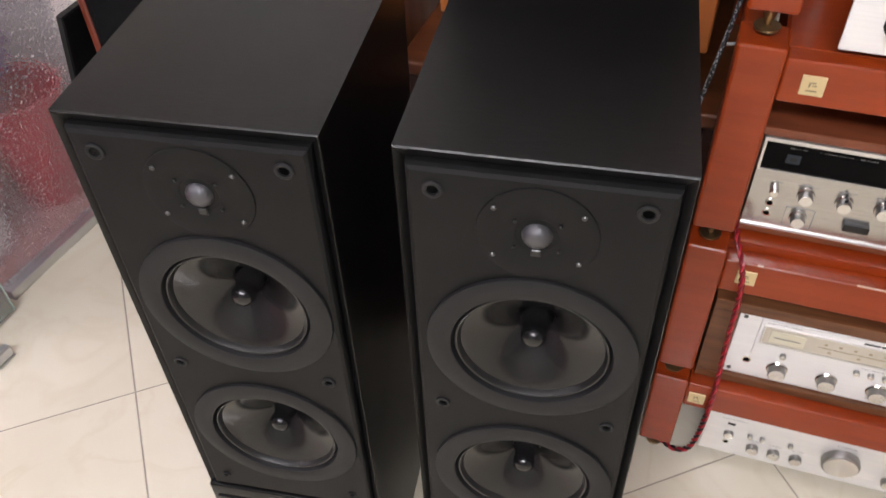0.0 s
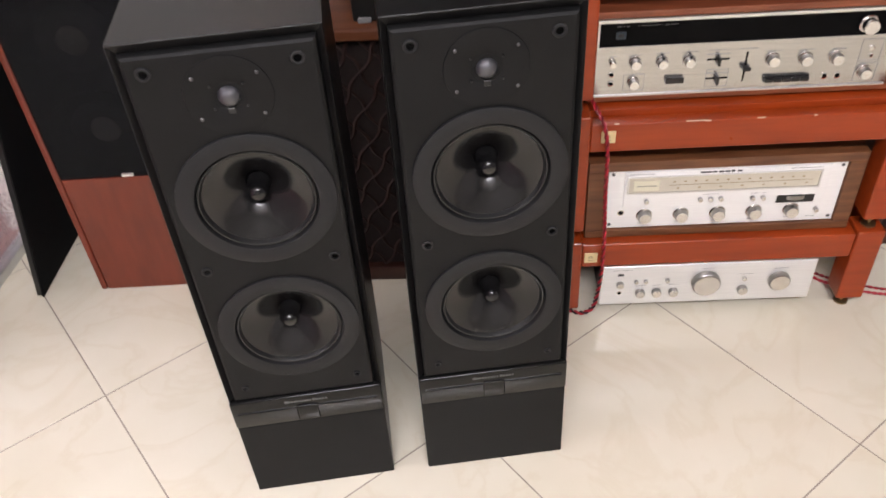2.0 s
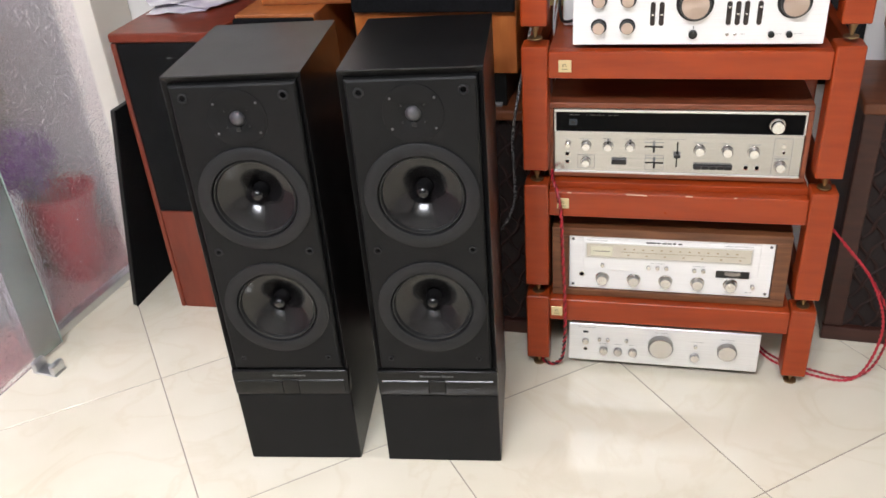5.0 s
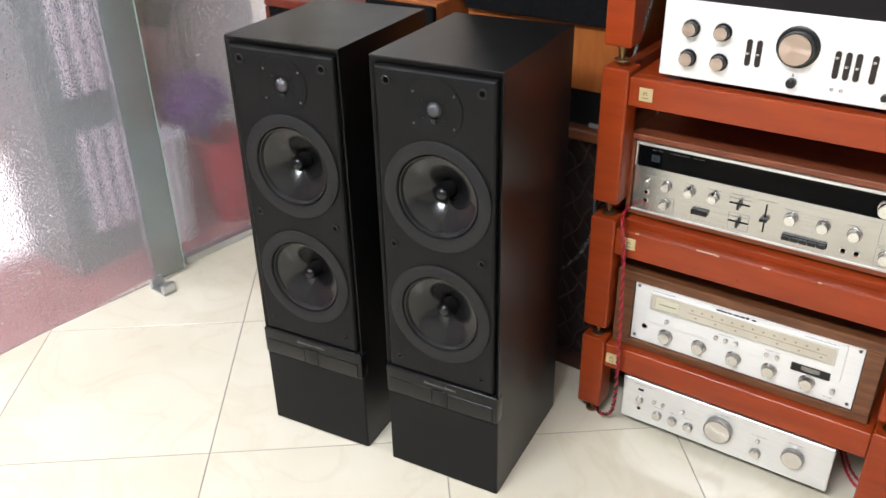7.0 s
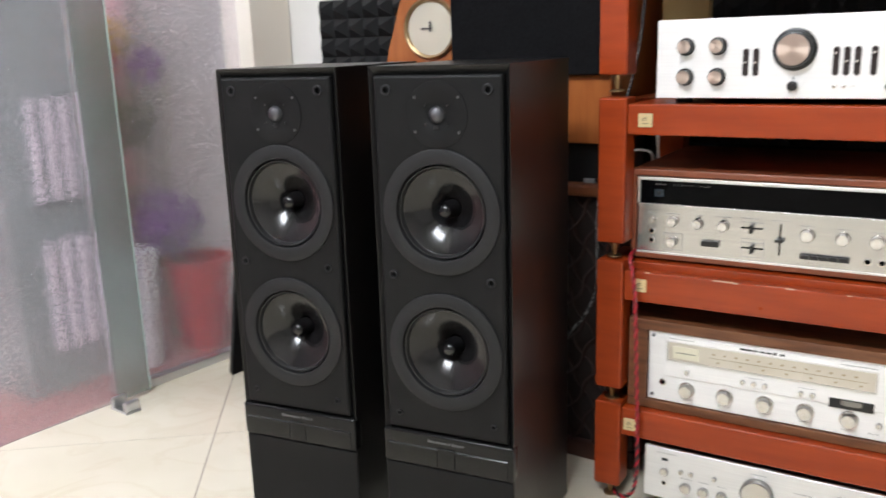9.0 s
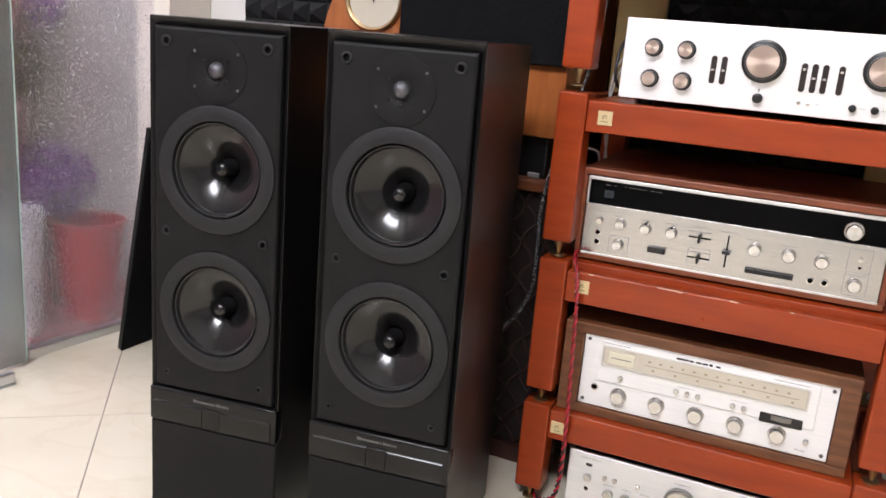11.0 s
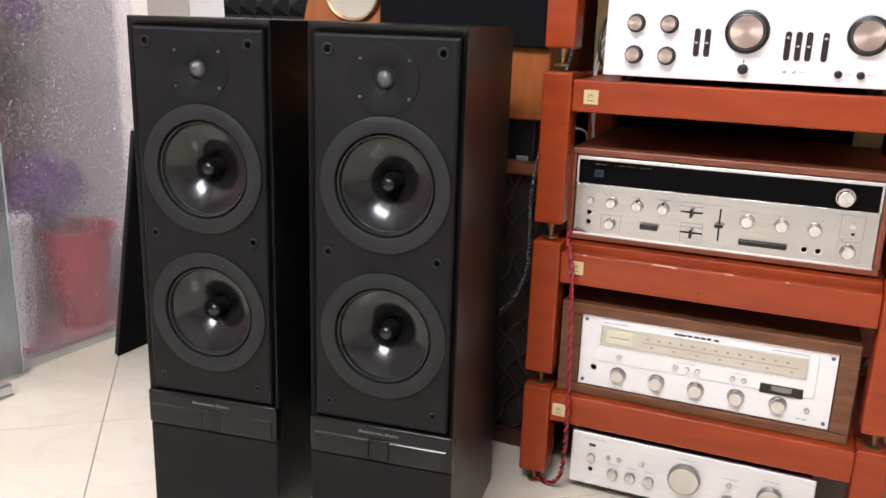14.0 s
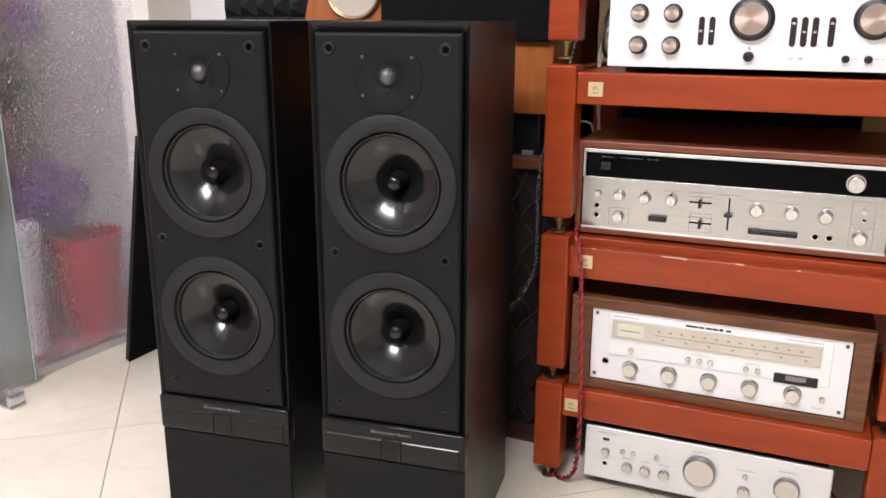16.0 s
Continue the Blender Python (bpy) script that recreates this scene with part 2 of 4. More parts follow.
def glass_material():
    """Rain-textured frosted glass."""
    m = bpy.data.materials.new("rain_glass")
    m.use_nodes = True
    nt = m.node_tree
    b = nt.nodes["Principled BSDF"]
    b.inputs["Base Color"].default_value = (0.915, 0.895, 0.925, 1)
    b.inputs["Transmission Weight"].default_value = 0.93
    b.inputs["Roughness"].default_value = 0.09
    b.inputs["IOR"].default_value = 1.35
    tc = nt.nodes.new("ShaderNodeTexCoord")
    mp = nt.nodes.new("ShaderNodeMapping")
    mp.inputs["Scale"].default_value = (1, 1, 0.8)
    nt.links.new(tc.outputs["Object"], mp.inputs[0])
    v = nt.nodes.new("ShaderNodeTexVoronoi")
    v.feature = "SMOOTH_F1"
    v.inputs["Scale"].default_value, v.inputs["Smoothness"].default_value = 230.0, 0.3
    nt.links.new(mp.outputs[0], v.inputs["Vector"])
    bp = nt.nodes.new("ShaderNodeBump")
    bp.inputs["Strength"].default_value, bp.inputs["Distance"].default_value = 0.34, 0.0015
    nt.links.new(v.outputs[0], bp.inputs["Height"])
    # scattered larger drops
    drops = nt.nodes.new("ShaderNodeTexVoronoi")
    drops.inputs["Scale"].default_value = 150.0
    nt.links.new(mp.outputs[0], drops.inputs["Vector"])
    dome = nt.nodes.new("ShaderNodeMapRange")
    dome.inputs["From Min"].default_value, dome.inputs["From Max"].default_value = 0.05, 0.32
    dome.inputs["To Min"].default_value, dome.inputs["To Max"].default_value = 1.0, 0.0
    nt.links.new(drops.outputs["Distance"], dome.inputs[0])
    bp2 = nt.nodes.new("ShaderNodeBump")
    bp2.inputs["Strength"].default_value, bp2.inputs["Distance"].default_value = 0.95, 0.0018
    nt.links.new(dome.outputs[0], bp2.inputs["Height"])
    nt.links.new(bp.outputs[0], bp2.inputs["Normal"])
    nt.links.new(bp2.outputs[0], b.inputs["Normal"])
    return m


def spun(name, color, rough):
    """Metal turned on a lathe: fan-shaped highlights."""
    m = mat(name, color, rough, metal=1.0, aniso=0.85)
    tg = m.node_tree.nodes.new("ShaderNodeTangent")
    tg.direction_type, tg.axis = "RADIAL", "Y"
    m.node_tree.links.new(tg.outputs[0], m.node_tree.nodes["Principled BSDF"].inputs["Tangent"])
    return m


M_ROSE, M_SPUN = spun("rose_spun", (0.62, 0.50, 0.43), 0.30), spun("silver_spun", (0.80, 0.79, 0.77), 0.26)
def film_material():
    """Translucent grey-green film."""
    m = mat("stile_film", (0.62, 0.70, 0.66), 0.22, color2=(0.56, 0.65, 0.60), scale=6)
    m.node_tree.nodes["Principled BSDF"].inputs["Transmission Weight"].default_value = 0.86
    return m


M_FILM = film_material()
M_TILE, M_GLASS = tile_material(), glass_material()


def emitter(name, color, strength):
    m = bpy.data.materials.new(name)
    m.use_nodes = True
    b = m.node_tree.nodes["Principled BSDF"]
    b.inputs["Emission Color"].default_value, b.inputs["Emission Strength"].default_value = (*color, 1), strength
    return m


M_LAMP = emitter("lamp_diffuser", (1, 0.96, 0.9), 6)


# ---- mesh helpers ----
def part(name, bm, material, parent=None, label="", smooth=False):
    me = bpy.data.meshes.new(name)
    bmesh.ops.recalc_face_normals(bm, faces=bm.faces[:])
    bm.to_mesh(me)
    bm.free()
    me.materials.append(material)
    if smooth:
        for p in me.polygons:
            p.use_smooth = True
        me.set_sharp_from_angle(angle=radians(35))
    ob = new(name, me)
    if parent:
        ob.parent = parent
    if label:
        tagged(ob, label)
    return ob


def thing(name, m, label, category, group="", kind=""):
    ob = new(name)
    ob.empty_display_size = 0.05
    ob.matrix_world = m
    return tagged(ob, label, category, group, kind)


def block(x0, x1, y0, y1, z0, z1, bevel=0.002, seg=2, bm=None):
    """A box with rounded edges."""
    own = bmesh.new()
    bmesh.ops.create_cube(own, size=1)
    for v in own.verts:
        v.co = Vector(((x0 + x1) / 2 + v.co.x * (x1 - x0), (y0 + y1) / 2 + v.co.y * (y1 - y0), (z0 + z1) / 2 + v.co.z * (z1 - z0)))
    if bevel:
        bmesh.ops.bevel(own, geom=own.edges[:], offset=bevel, segments=seg, affect="EDGES", profile=0.5)
    if bm is None:
        return own
    me = bpy.data.meshes.new("tmp")
    own.to_mesh(me)
    own.free()
    bm.from_mesh(me)
    bpy.data.meshes.remove(me)
    return bm


def lathe(profile, n=32, axis="Y", at=(0, 0, 0), bm=None):
    """Turns (radius, height) pairs round an axis; Y: height runs along -y, towards the viewer."""
    bm = bm or bmesh.new()
    rings = []
    for r, h in profile:
        ring = []
        for i in range(n if r > 1e-6 else 1):
            a = 2 * math.pi * i / n
            p = (r * math.cos(a), -h, r * math.sin(a)) if axis == "Y" else (r * math.cos(a), r * math.sin(a), h)
            ring.append(bm.verts.new((at[0] + p[0], at[1] + p[1], at[2] + p[2])))
        rings.append(ring)
    for a, b in zip(rings, rings[1:]):
        if len(a) == 1 and len(b) == 1:
            continue
        for i in range(n):
            j = (i + 1) % n
            if len(a) == 1:
                bm.faces.new((a[0], b[i], b[j]))
            elif len(b) == 1:
                bm.faces.new((a[i], a[j], b[0]))
            else:
                bm.faces.new((a[i], a[j], b[j], b[i]))
    return bm


def tube(points, radius, n=8, twist=None, bm=None):
    """A round tube along points smoothed with Catmull-Rom; twist=(offset, turns per metre, phase) winds it round the path."""
    bm = bm or bmesh.new()
    P = [Vector(p) for p in points]
    P = [P[0] * 2 - P[1]] + P + [P[-1] * 2 - P[-2]]
    path = []
    for i in range(1, len(P) - 2):
        steps = max(6, int((P[i + 1] - P[i]).length / (0.004 if twist else 0.012)))
        for k in range(steps):
            t = k / steps
            a, b, c, d = P[i - 1], P[i], P[i + 1], P[i + 2]
            path.append(0.5 * ((2 * b) + (c - a) * t + (2 * a - 5 * b + 4 * c - d) * t * t + (3 * b - a - 3 * c + d) * t ** 3))
    path.append(P[-2])
    rings, run = [], 0.0
    up = Vector((0.13, 0.31, 0.94)).normalized()
    for i, p in enumerate(path):
        d = (path[min(i + 1, len(path) - 1)] - path[max(i - 1, 0)]).normalized()
        if i:
            run += (p - path[i - 1]).length
        up = (up - d * up.dot(d)).normalized()
        side = d.cross(up)
        c = p
        if twist:
            a = twist[2] + run * twist[1] * 2 * math.pi
            c = p + (up * math.cos(a) + side * math.sin(a)) * twist[0]
        rings.append([bm.verts.new(c + (up * math.cos(2 * math.pi * k / n) + side * math.sin(2 * math.pi * k / n)) * radius) for k in range(n)])
    for a, b in zip(rings, rings[1:]):
        for k in range(n):
            bm.faces.new((a[k], a[(k + 1) % n], b[(k + 1) % n], b[k]))
    bm.faces.new(rings[0])
    bm.faces.new(rings[-1])
    return bm


def loft_rects(rects):
    """Joins rectangles (x0, x1, z0, z1, y) one after the other."""
    bm = bmesh.new()
    rings = [[bm.verts.new(p) for p in ((x0, y, z0), (x1, y, z0), (x1, y, z1), (x0, y, z1))] for x0, x1, z0, z1, y in rects]
    for a, b in zip(rings, rings[1:]):
        for i in range(4):
            bm.faces.new((a[i], a[(i + 1) % 4], b[(i + 1) % 4], b[i]))
    return bm, rings


def setting(ob, label, category="structure"):
    return tagged(ob, label, category, kind="structure")


# ---- structure ----
CEIL = 2.8
# floor: grout bed, then tiles laid at a slant
setting(part("floor", block(-4.2, 2.75, -3.35, 1.52, -0.14, -0.0009, 0), M_GROUT), "grout bed under polished cream floor tiles", "floor")
FLOOR = bpy.data.objects["floor"]
setting(part("wall_north", block(-1.25, 2.75, 1.37, 1.52, -0.13, CEIL, 0), M_WHITE), "plain white painted back wall", "wall")
setting(part("wall_east", block(2.6, 2.75, -3.35, 1.366, -0.13, CEIL, 0), M_SHOP), "plain dull painted side wall", "wall")
setting(part("wall_south", block(-4.2, 2.596, -3.35, -3.2, -0.13, CEIL, 0), M_SHOP), "plain dull painted wall", "wall")
setting(part("ceiling", block(-4.2, 2.75, -3.35, 1.52, CEIL, CEIL + 0.12, 0), M_WHITE), "white flat ceiling", "ceiling")
setting(part("wall_stub", block(-1.25, -1.128, 1.205, 1.366, -0.004, CEIL - 0.002, 0.003), M_WALL), "cream painted wall stub beside the glass", "wall")
# the hall behind the glass, its window opening added to shape the sun patch
setting(part("wall_hall_north", block(-4.2, -1.254, 1.40, 1.52, -0.13, CEIL, 0), M_HALLWALL), "cream wall of the hall", "wall")
bm = block(-3.5, -3.35, 1.06, 1.396, -0.13, CEIL, 0)
block(-3.5, -3.35, -3.196, 0.34, -0.13, CEIL, 0, bm=bm)
block(-3.5, -3.35, 0.34, 1.06, 1.80, CEIL, 0, bm=bm)
block(-3.5, -3.35, 0.34, 1.06, -0.13, 0.80, 0, bm=bm)
setting(part("wall_west", bm, M_PINKWALL), "pale pink hall wall with an opening added to shape the sun patch", "wall")
setting(part("floor_hall", block(-3.9, -1.22, -3.19, 1.39, -0.004, 0.003, 0), M_HALLFLOOR), "reddish hall floor", "floor")
setting(part("ground", block(-60, -4.2, -60, 60, -0.2, -0.05, 0), M_WALL), "pale pavement outside", "ground")


def lamp_panel(x, y, sx, sy):
    t = thing("ceiling_lamp", pose(x, y, CEIL), "white ceiling panel lamp", "lamp", "ceiling lamps")
    part("frame", block(-sx / 2 - 0.03, sx / 2 + 0.03, -sy / 2 - 0.03, sy / 2 + 0.03, -0.03, 0, 0.004), M_WHITE, t)
    part("diffuser", block(-sx / 2, sx / 2, -sy / 2, sy / 2, -0.034, -0.03, 0), M_LAMP, t)


for x, y, sx, sy in LAMPS:
    lamp_panel(x, y, sx, sy)

# glass: a sliding door in front of a fixed pane
GY = 4.3  # degrees by which the glass line leans from the y axis


def glass_pane(name, p, length, label, z0):
    t = thing(name, pose(p[0], p[1], 0, 0, 0, -GY), label, "glass", kind="structure")
    g = part("pane", block(-0.010, 0, 0, length, z0, 2.3, 0.0015, 1), M_GLASS, t)
    g.visible_shadow = False
    return t


door = glass_pane("door_1", (-1.288, -0.795), 1.565, "frosted rain-textured sliding glass door", 0.010)
part("stile_film", block(0.0003, 0.0015, 1.470, 1.563, 0.012, 2.29, 0), M_FILM, door, "grey-green frosted film strip")
part("edge", block(-0.0105, 0.0018, 1.5652, 1.5672, 0.010, 2.3, 0), M_EDGE, door, "pale green polished edge")
fixed = glass_pane("window_1", (-1.2178, 0.6848), 0.53, "frosted rain-textured fixed glass pane", 0.022)
part("bottom_rail", block(-0.022, 0.014, 0.110, 0.53, 0.0, 0.024, 0.002), M_STEEL, fixed, "bright steel bottom rail")
part("edge_strip", block(-0.014, 0.005, 0.53, 0.542, 0.0, 2.3, 0.002), M_WHITE, fixed, "white edge strip")
setting(part("glass_header", block(-1.32, -1.10, -3.19, 1.20, 2.30, CEIL, 0), M_WHITE), "white bulkhead over the glass", "wall")
glass_pane("window_2", (-1.435, -3.15), 2.38, "frosted fixed glass pane", 0.010)
t = thing("floor_guide", pose(-1.122, 0.661, 0, 0, 0, -GY), "small steel floor guide of the sliding glass door", "door guide")
part("plate", block(-0.05, 0.022, -0.020, 0.020, 0, 0.006, 0.0015), M_STEEL, t)
part("cheek", block(0.006, 0.022, -0.020, 0.020, 0.006, 0.032, 0.004), M_STEEL, t)
part("cheek", block(-0.05, -0.036, -0.020, 0.020, 0.006, 0.032, 0.004), M_STEEL, t)

# pyramid foam on the back wall
FS = 0.052
foam = thing("acoustic_foam", pose(-0.995, 1.35, 0.55), "black pyramid acoustic foam on the white wall", "foam panel")
part("backing", block(0, 34 * FS, 0, 0.0195, 0, 9 * FS, 0), M_FOAM, foam)
bm = bmesh.new()
e = FS * 0.42
c = [bm.verts.new(v) for v in ((0, 0, 0), (FS, 0, 0), (FS, 0, FS), (0, 0, FS))]
d = [bm.verts.new(v) for v in ((e, -0.03, e), (FS - e, -0.03, e), (FS - e, -0.03, FS - e), (e, -0.03, FS - e))]
for k in range(4):
    bm.faces.new((c[k], c[(k + 1) % 4], d[(k + 1) % 4], d[k]))
bm.faces.new(d)
first = part("pyramid", bm, M_FOAM, foam)
first.location = (0, -0.0005, 0)
for i in range(34):
    for k in range(9):
        if i or k:
            o = new("pyramid", first.data)
            o.parent = foam
            o.location = (i * FS, -0.0005, k * FS)


# ---- loudspeakers ----
def woofer(parent, x, z, name="woofer"):
    w = part(name, lathe([(0.0985, -0.02), (0.1015, 0.0), (0.1012, 0.0035), (0.1000, 0.0042), (0.0800, 0.0042), (0.0782, 0.0034), (0.0768, -0.002), (0.0760, -0.02)], 64), M_RUBBER, parent, "black rubber-framed bass driver", True)
    w.location = (x, -0.004, z)
    part("surround", lathe([(0.0766, -0.008), (0.0756, -0.002), (0.0742, 0.0004), (0.0726, 0.0000), (0.0710, -0.0028), (0.0700, -0.0062), (0.0690, -0.0068)], 56), M_SURROUND, w, "", True)
    part("cone", lathe([(0.0694, -0.0064), (0.067, -0.0073), (0.062, -0.0094), (0.055, -0.0128), (0.048, -0.0167), (0.041, -0.0212), (0.034, -0.0263), (0.027, -0.0321), (0.021, -0.0379), (0.0165, -0.0430)], 56), M_CONE, w, "glossy black cone", True)
    part("phase_plug", lathe([(0.0160, -0.052), (0.0155, -0.041), (0.0140, -0.034), (0.0118, -0.030), (0.0116, -0.026), (0.0128, -0.021), (0.0124, -0.016), (0.0100, -0.0115), (0.006, -0.0088), (0, -0.0078)], 32), M_CONE, w, "rounded glossy plug", True)
    return w


def baffle_mesh(x0, x1, z0, z1, y0, y1, holes):
    """A plate with round holes, edges chamfered."""
    bm = bmesh.new()

    def quad(a, b, c, d, y):
        bm.faces.new([bm.verts.new((p[0], y, p[1])) for p in (a, b, c, d)])

    c = 0.005
    X0, X1, Z0, Z1 = x0 + c, x1 - c, z0 + c, z1 - c
    last = Z0
    for hx, hz, r in sorted(holes, key=lambda h: h[1]):
        s = r + 0.002
        quad((X0, last), (X1, last), (X1, hz - s), (X0, hz - s), y0)
        quad((X0, hz - s), (hx - s, hz - s), (hx - s, hz + s), (X0, hz + s), y0)
        quad((hx + s, hz - s), (X1, hz - s), (X1, hz + s), (hx + s, hz + s), y0)
        n = 64
        for i in range(n):
            pts = []
            for k in (i, i + 1):
                a = 2 * math.pi * k / n
                cs, sn = math.cos(a), math.sin(a)
                m = s / max(abs(cs), abs(sn))
                pts.append(((hx + r * cs, hz + r * sn), (hx + m * cs, hz + m * sn)))
            quad(pts[0][0], pts[1][0], pts[1][1], pts[0][1], y0)
        last = hz + s
    quad((X0, last), (X1, last), (X1, Z1), (X0, Z1), y0)
    rim = [(X0, Z0), (X1, Z0), (X1, Z1), (X0, Z1)]
    mid = [(x0 + 0.0015, z0 + 0.0015), (x1 - 0.0015, z0 + 0.0015), (x1 - 0.0015, z1 - 0.0015), (x0 + 0.0015, z1 - 0.0015)]
    out = [(x0, z0), (x1, z0), (x1, z1), (x0, z1)]
    for a, ya, b, yb in ((rim, y0, mid, y0 + 0.002), (mid, y0 + 0.002, out, y0 + 0.006), (out, y0 + 0.006, out, y1)):
        for i in range(4):
            j = (i + 1) % 4
            bm.faces.new([bm.verts.new(v) for v in ((a[i][0], ya, a[i][1]), (a[j][0], ya, a[j][1]), (b[j][0], yb, b[j][1]), (b[i][0], yb, b[i][1]))])
    bmesh.ops.remove_doubles(bm, verts=bm.verts[:], dist=0.00005)
    return bm


def prism(x0, x1, prof):
    """A bar along x with the given (y, z) outline."""
    bm = bmesh.new()
    a, c = ([bm.verts.new((x, y, z)) for y, z in prof] for x in (x0, x1))
    bm.faces.new(a)
    bm.faces.new(c)
    for i in range(len(prof)):
        j = (i + 1) % len(prof)
        bm.faces.new((a[i], a[j], c[j], c[i]))
    return bm


INLAY = [(-0.005, 0.1845), (-0.0082, 0.1860), (-0.0088, 0.1875), (-0.0089, 0.2172), (-0.0079, 0.21839), (-0.0066, 0.21965), (-0.0050, 0.22095)]


def tower_speaker(m):
    t = thing("tower_speaker", m, "tall black ash floor-standing loudspeaker with two woofers", "loudspeaker", "pair of tower speakers")
    W, H, D = 0.1195, 0.858, 0.305
    bm, rings = loft_rects([(-W, W, 0, H, D), (-W, W, 0, H, 0.0012), (-W + 0.0010, W - 0.0010, 0.001, H - 0.0012, 0),
                            (-W + 0.0085, W - 0.0085, 0.01, H - 0.0135, 0.0075), (-W + 0.0085, W - 0.0085, 0.01, H - 0.0135, 0.02), (-W + 0.018, W - 0.018, 0.02, H - 0.022, 0.02)])
    bm.faces.new(rings[0])
    part("cabinet", bm, M_ASH, t, "black ash wood-grain cabinet")
    W1, W2 = (0.003, 0.629), (0.003, 0.395)
    part("baffle", baffle_mesh(-0.1100, 0.1100, 0.246, 0.8438, -0.004, 0.02, [(*W1, 0.0980), (*W2, 0.0980)]), M_BAFFLE, t, "satin black front baffle")
    woofer(t, *W1)
    woofer(t, *W2)
    # tweeter
    tw = part("tweeter", lathe([(0.0505, -0.003), (0.0520, 0.0), (0.0516, 0.0010), (0.0500, 0.0013), (0.020, 0.0009), (0.0175, -0.0005), (0.0150, -0.003), (0.0130, -0.0035)], 48), M_BAFFLE, t, "round black tweeter plate", True)
    tw.location = (0.001, -0.0042, 0.783)
    part("dome", lathe([(0.0138, -0.0035), (0.0130, 0.001), (0.0112, 0.0046), (0.0080, 0.0074), (0.0040, 0.0088), (0, 0.0092)], 28), M_DOME, tw, "silver metal dome", True)
    part("phase_tab", block(-0.0045, 0.0045, -0.003, -0.001, -0.023, -0.015, 0.001, 1), M_BLACK, tw)
    for r, sr, a0 in ((0.0455, 0.0024, 36), (0.0240, 0.0017, 38)):
        for k in range(4):
            a = radians((a0, 180 - a0, 180 + a0, 360 - a0)[k])
            s = part("screw", lathe([(sr, 0.0), (sr, 0.0012), (sr * 0.6, 0.0020), (0, 0.0020)], 10), M_SCREW if sr > 0.002 else M_BLACK, tw)
            s.location = (r * math.cos(a), -0.0010, r * math.sin(a))
    # grille sockets
    for hz, big in ((0.821, 1.0), (0.521, 0.86), (0.275, 0.62)):
        for sx in (-1, 1):
            s = part("grille_socket", lathe([(0.0092 * big, 0), (0.0090 * big, 0.0020), (0.0075 * big, 0.0028), (0.0052 * big, 0.0024), (0.0048 * big, -0.0005)], 20), M_RUBBER, t, "", True)
            s.location = (sx * 0.0863, -0.0035, hz)
            # flat dark disc in place of the shaded opening
            h = part("hole_shade", lathe([(0.0050 * big, 0.0005), (0, 0.0005)], 14), M_HOLE_SHADE, s)
    # lower panel and trim strip
    part("lower_panel", block(-W + 0.0005, W - 0.0005, -0.003, 0.02, 0.0015, 0.1785, 0.002), M_BAFFLE, t, "satin black lower front panel")
    strip = part("trim_strip", block(-W - 0.0003, W + 0.0003, -0.0065, 0.02, 0.181, 0.243, 0.004, 3), M_GLOSS, t, "black moulded trim strip", True)
    part("inlay", prism(-W + 0.009, -0.0175, INLAY), M_GLOSS, strip, "", True)
    part("inlay", prism(0.0175, W - 0.009, INLAY), M_GLOSS, strip, "", True)
    part("badge", block(-0.0165, 0.0165, -0.0096, -0.006, 0.185, 0.2215, 0.0022, 3), M_GLOSS, strip, "", True)
    for k, wd in enumerate((0.0052, 0.0036, 0.0034, 0.0040, 0.0036, 0.0036, 0.0036, 0.0030, 0.0020, 0.0042, 0.0036, 0.0036, 0.0030, 0.0026)):
        part("maker_mark", block(-0.0340 + k * 0.0049, -0.0340 + k * 0.0049 + wd, -0.0072, -0.0064, 0.2290, 0.2325 if k not in (0, 9) else 0.2338, 0), M_FAINT, strip)
    return t


LEFT = tower_speaker(pose(-0.3588, 0.4885, 0, 0, 0, 9.3))
copy_thing(LEFT, pose(-0.0620, 0.5322, 0, 0, 0, 8.4))


# ---- rack ----
RACK = pose(0.13, 0.871, 0, 0, 0, 1.8)
UL, UR, LEG, DEEP = -0.068, 0.556, 0.052, 0.42


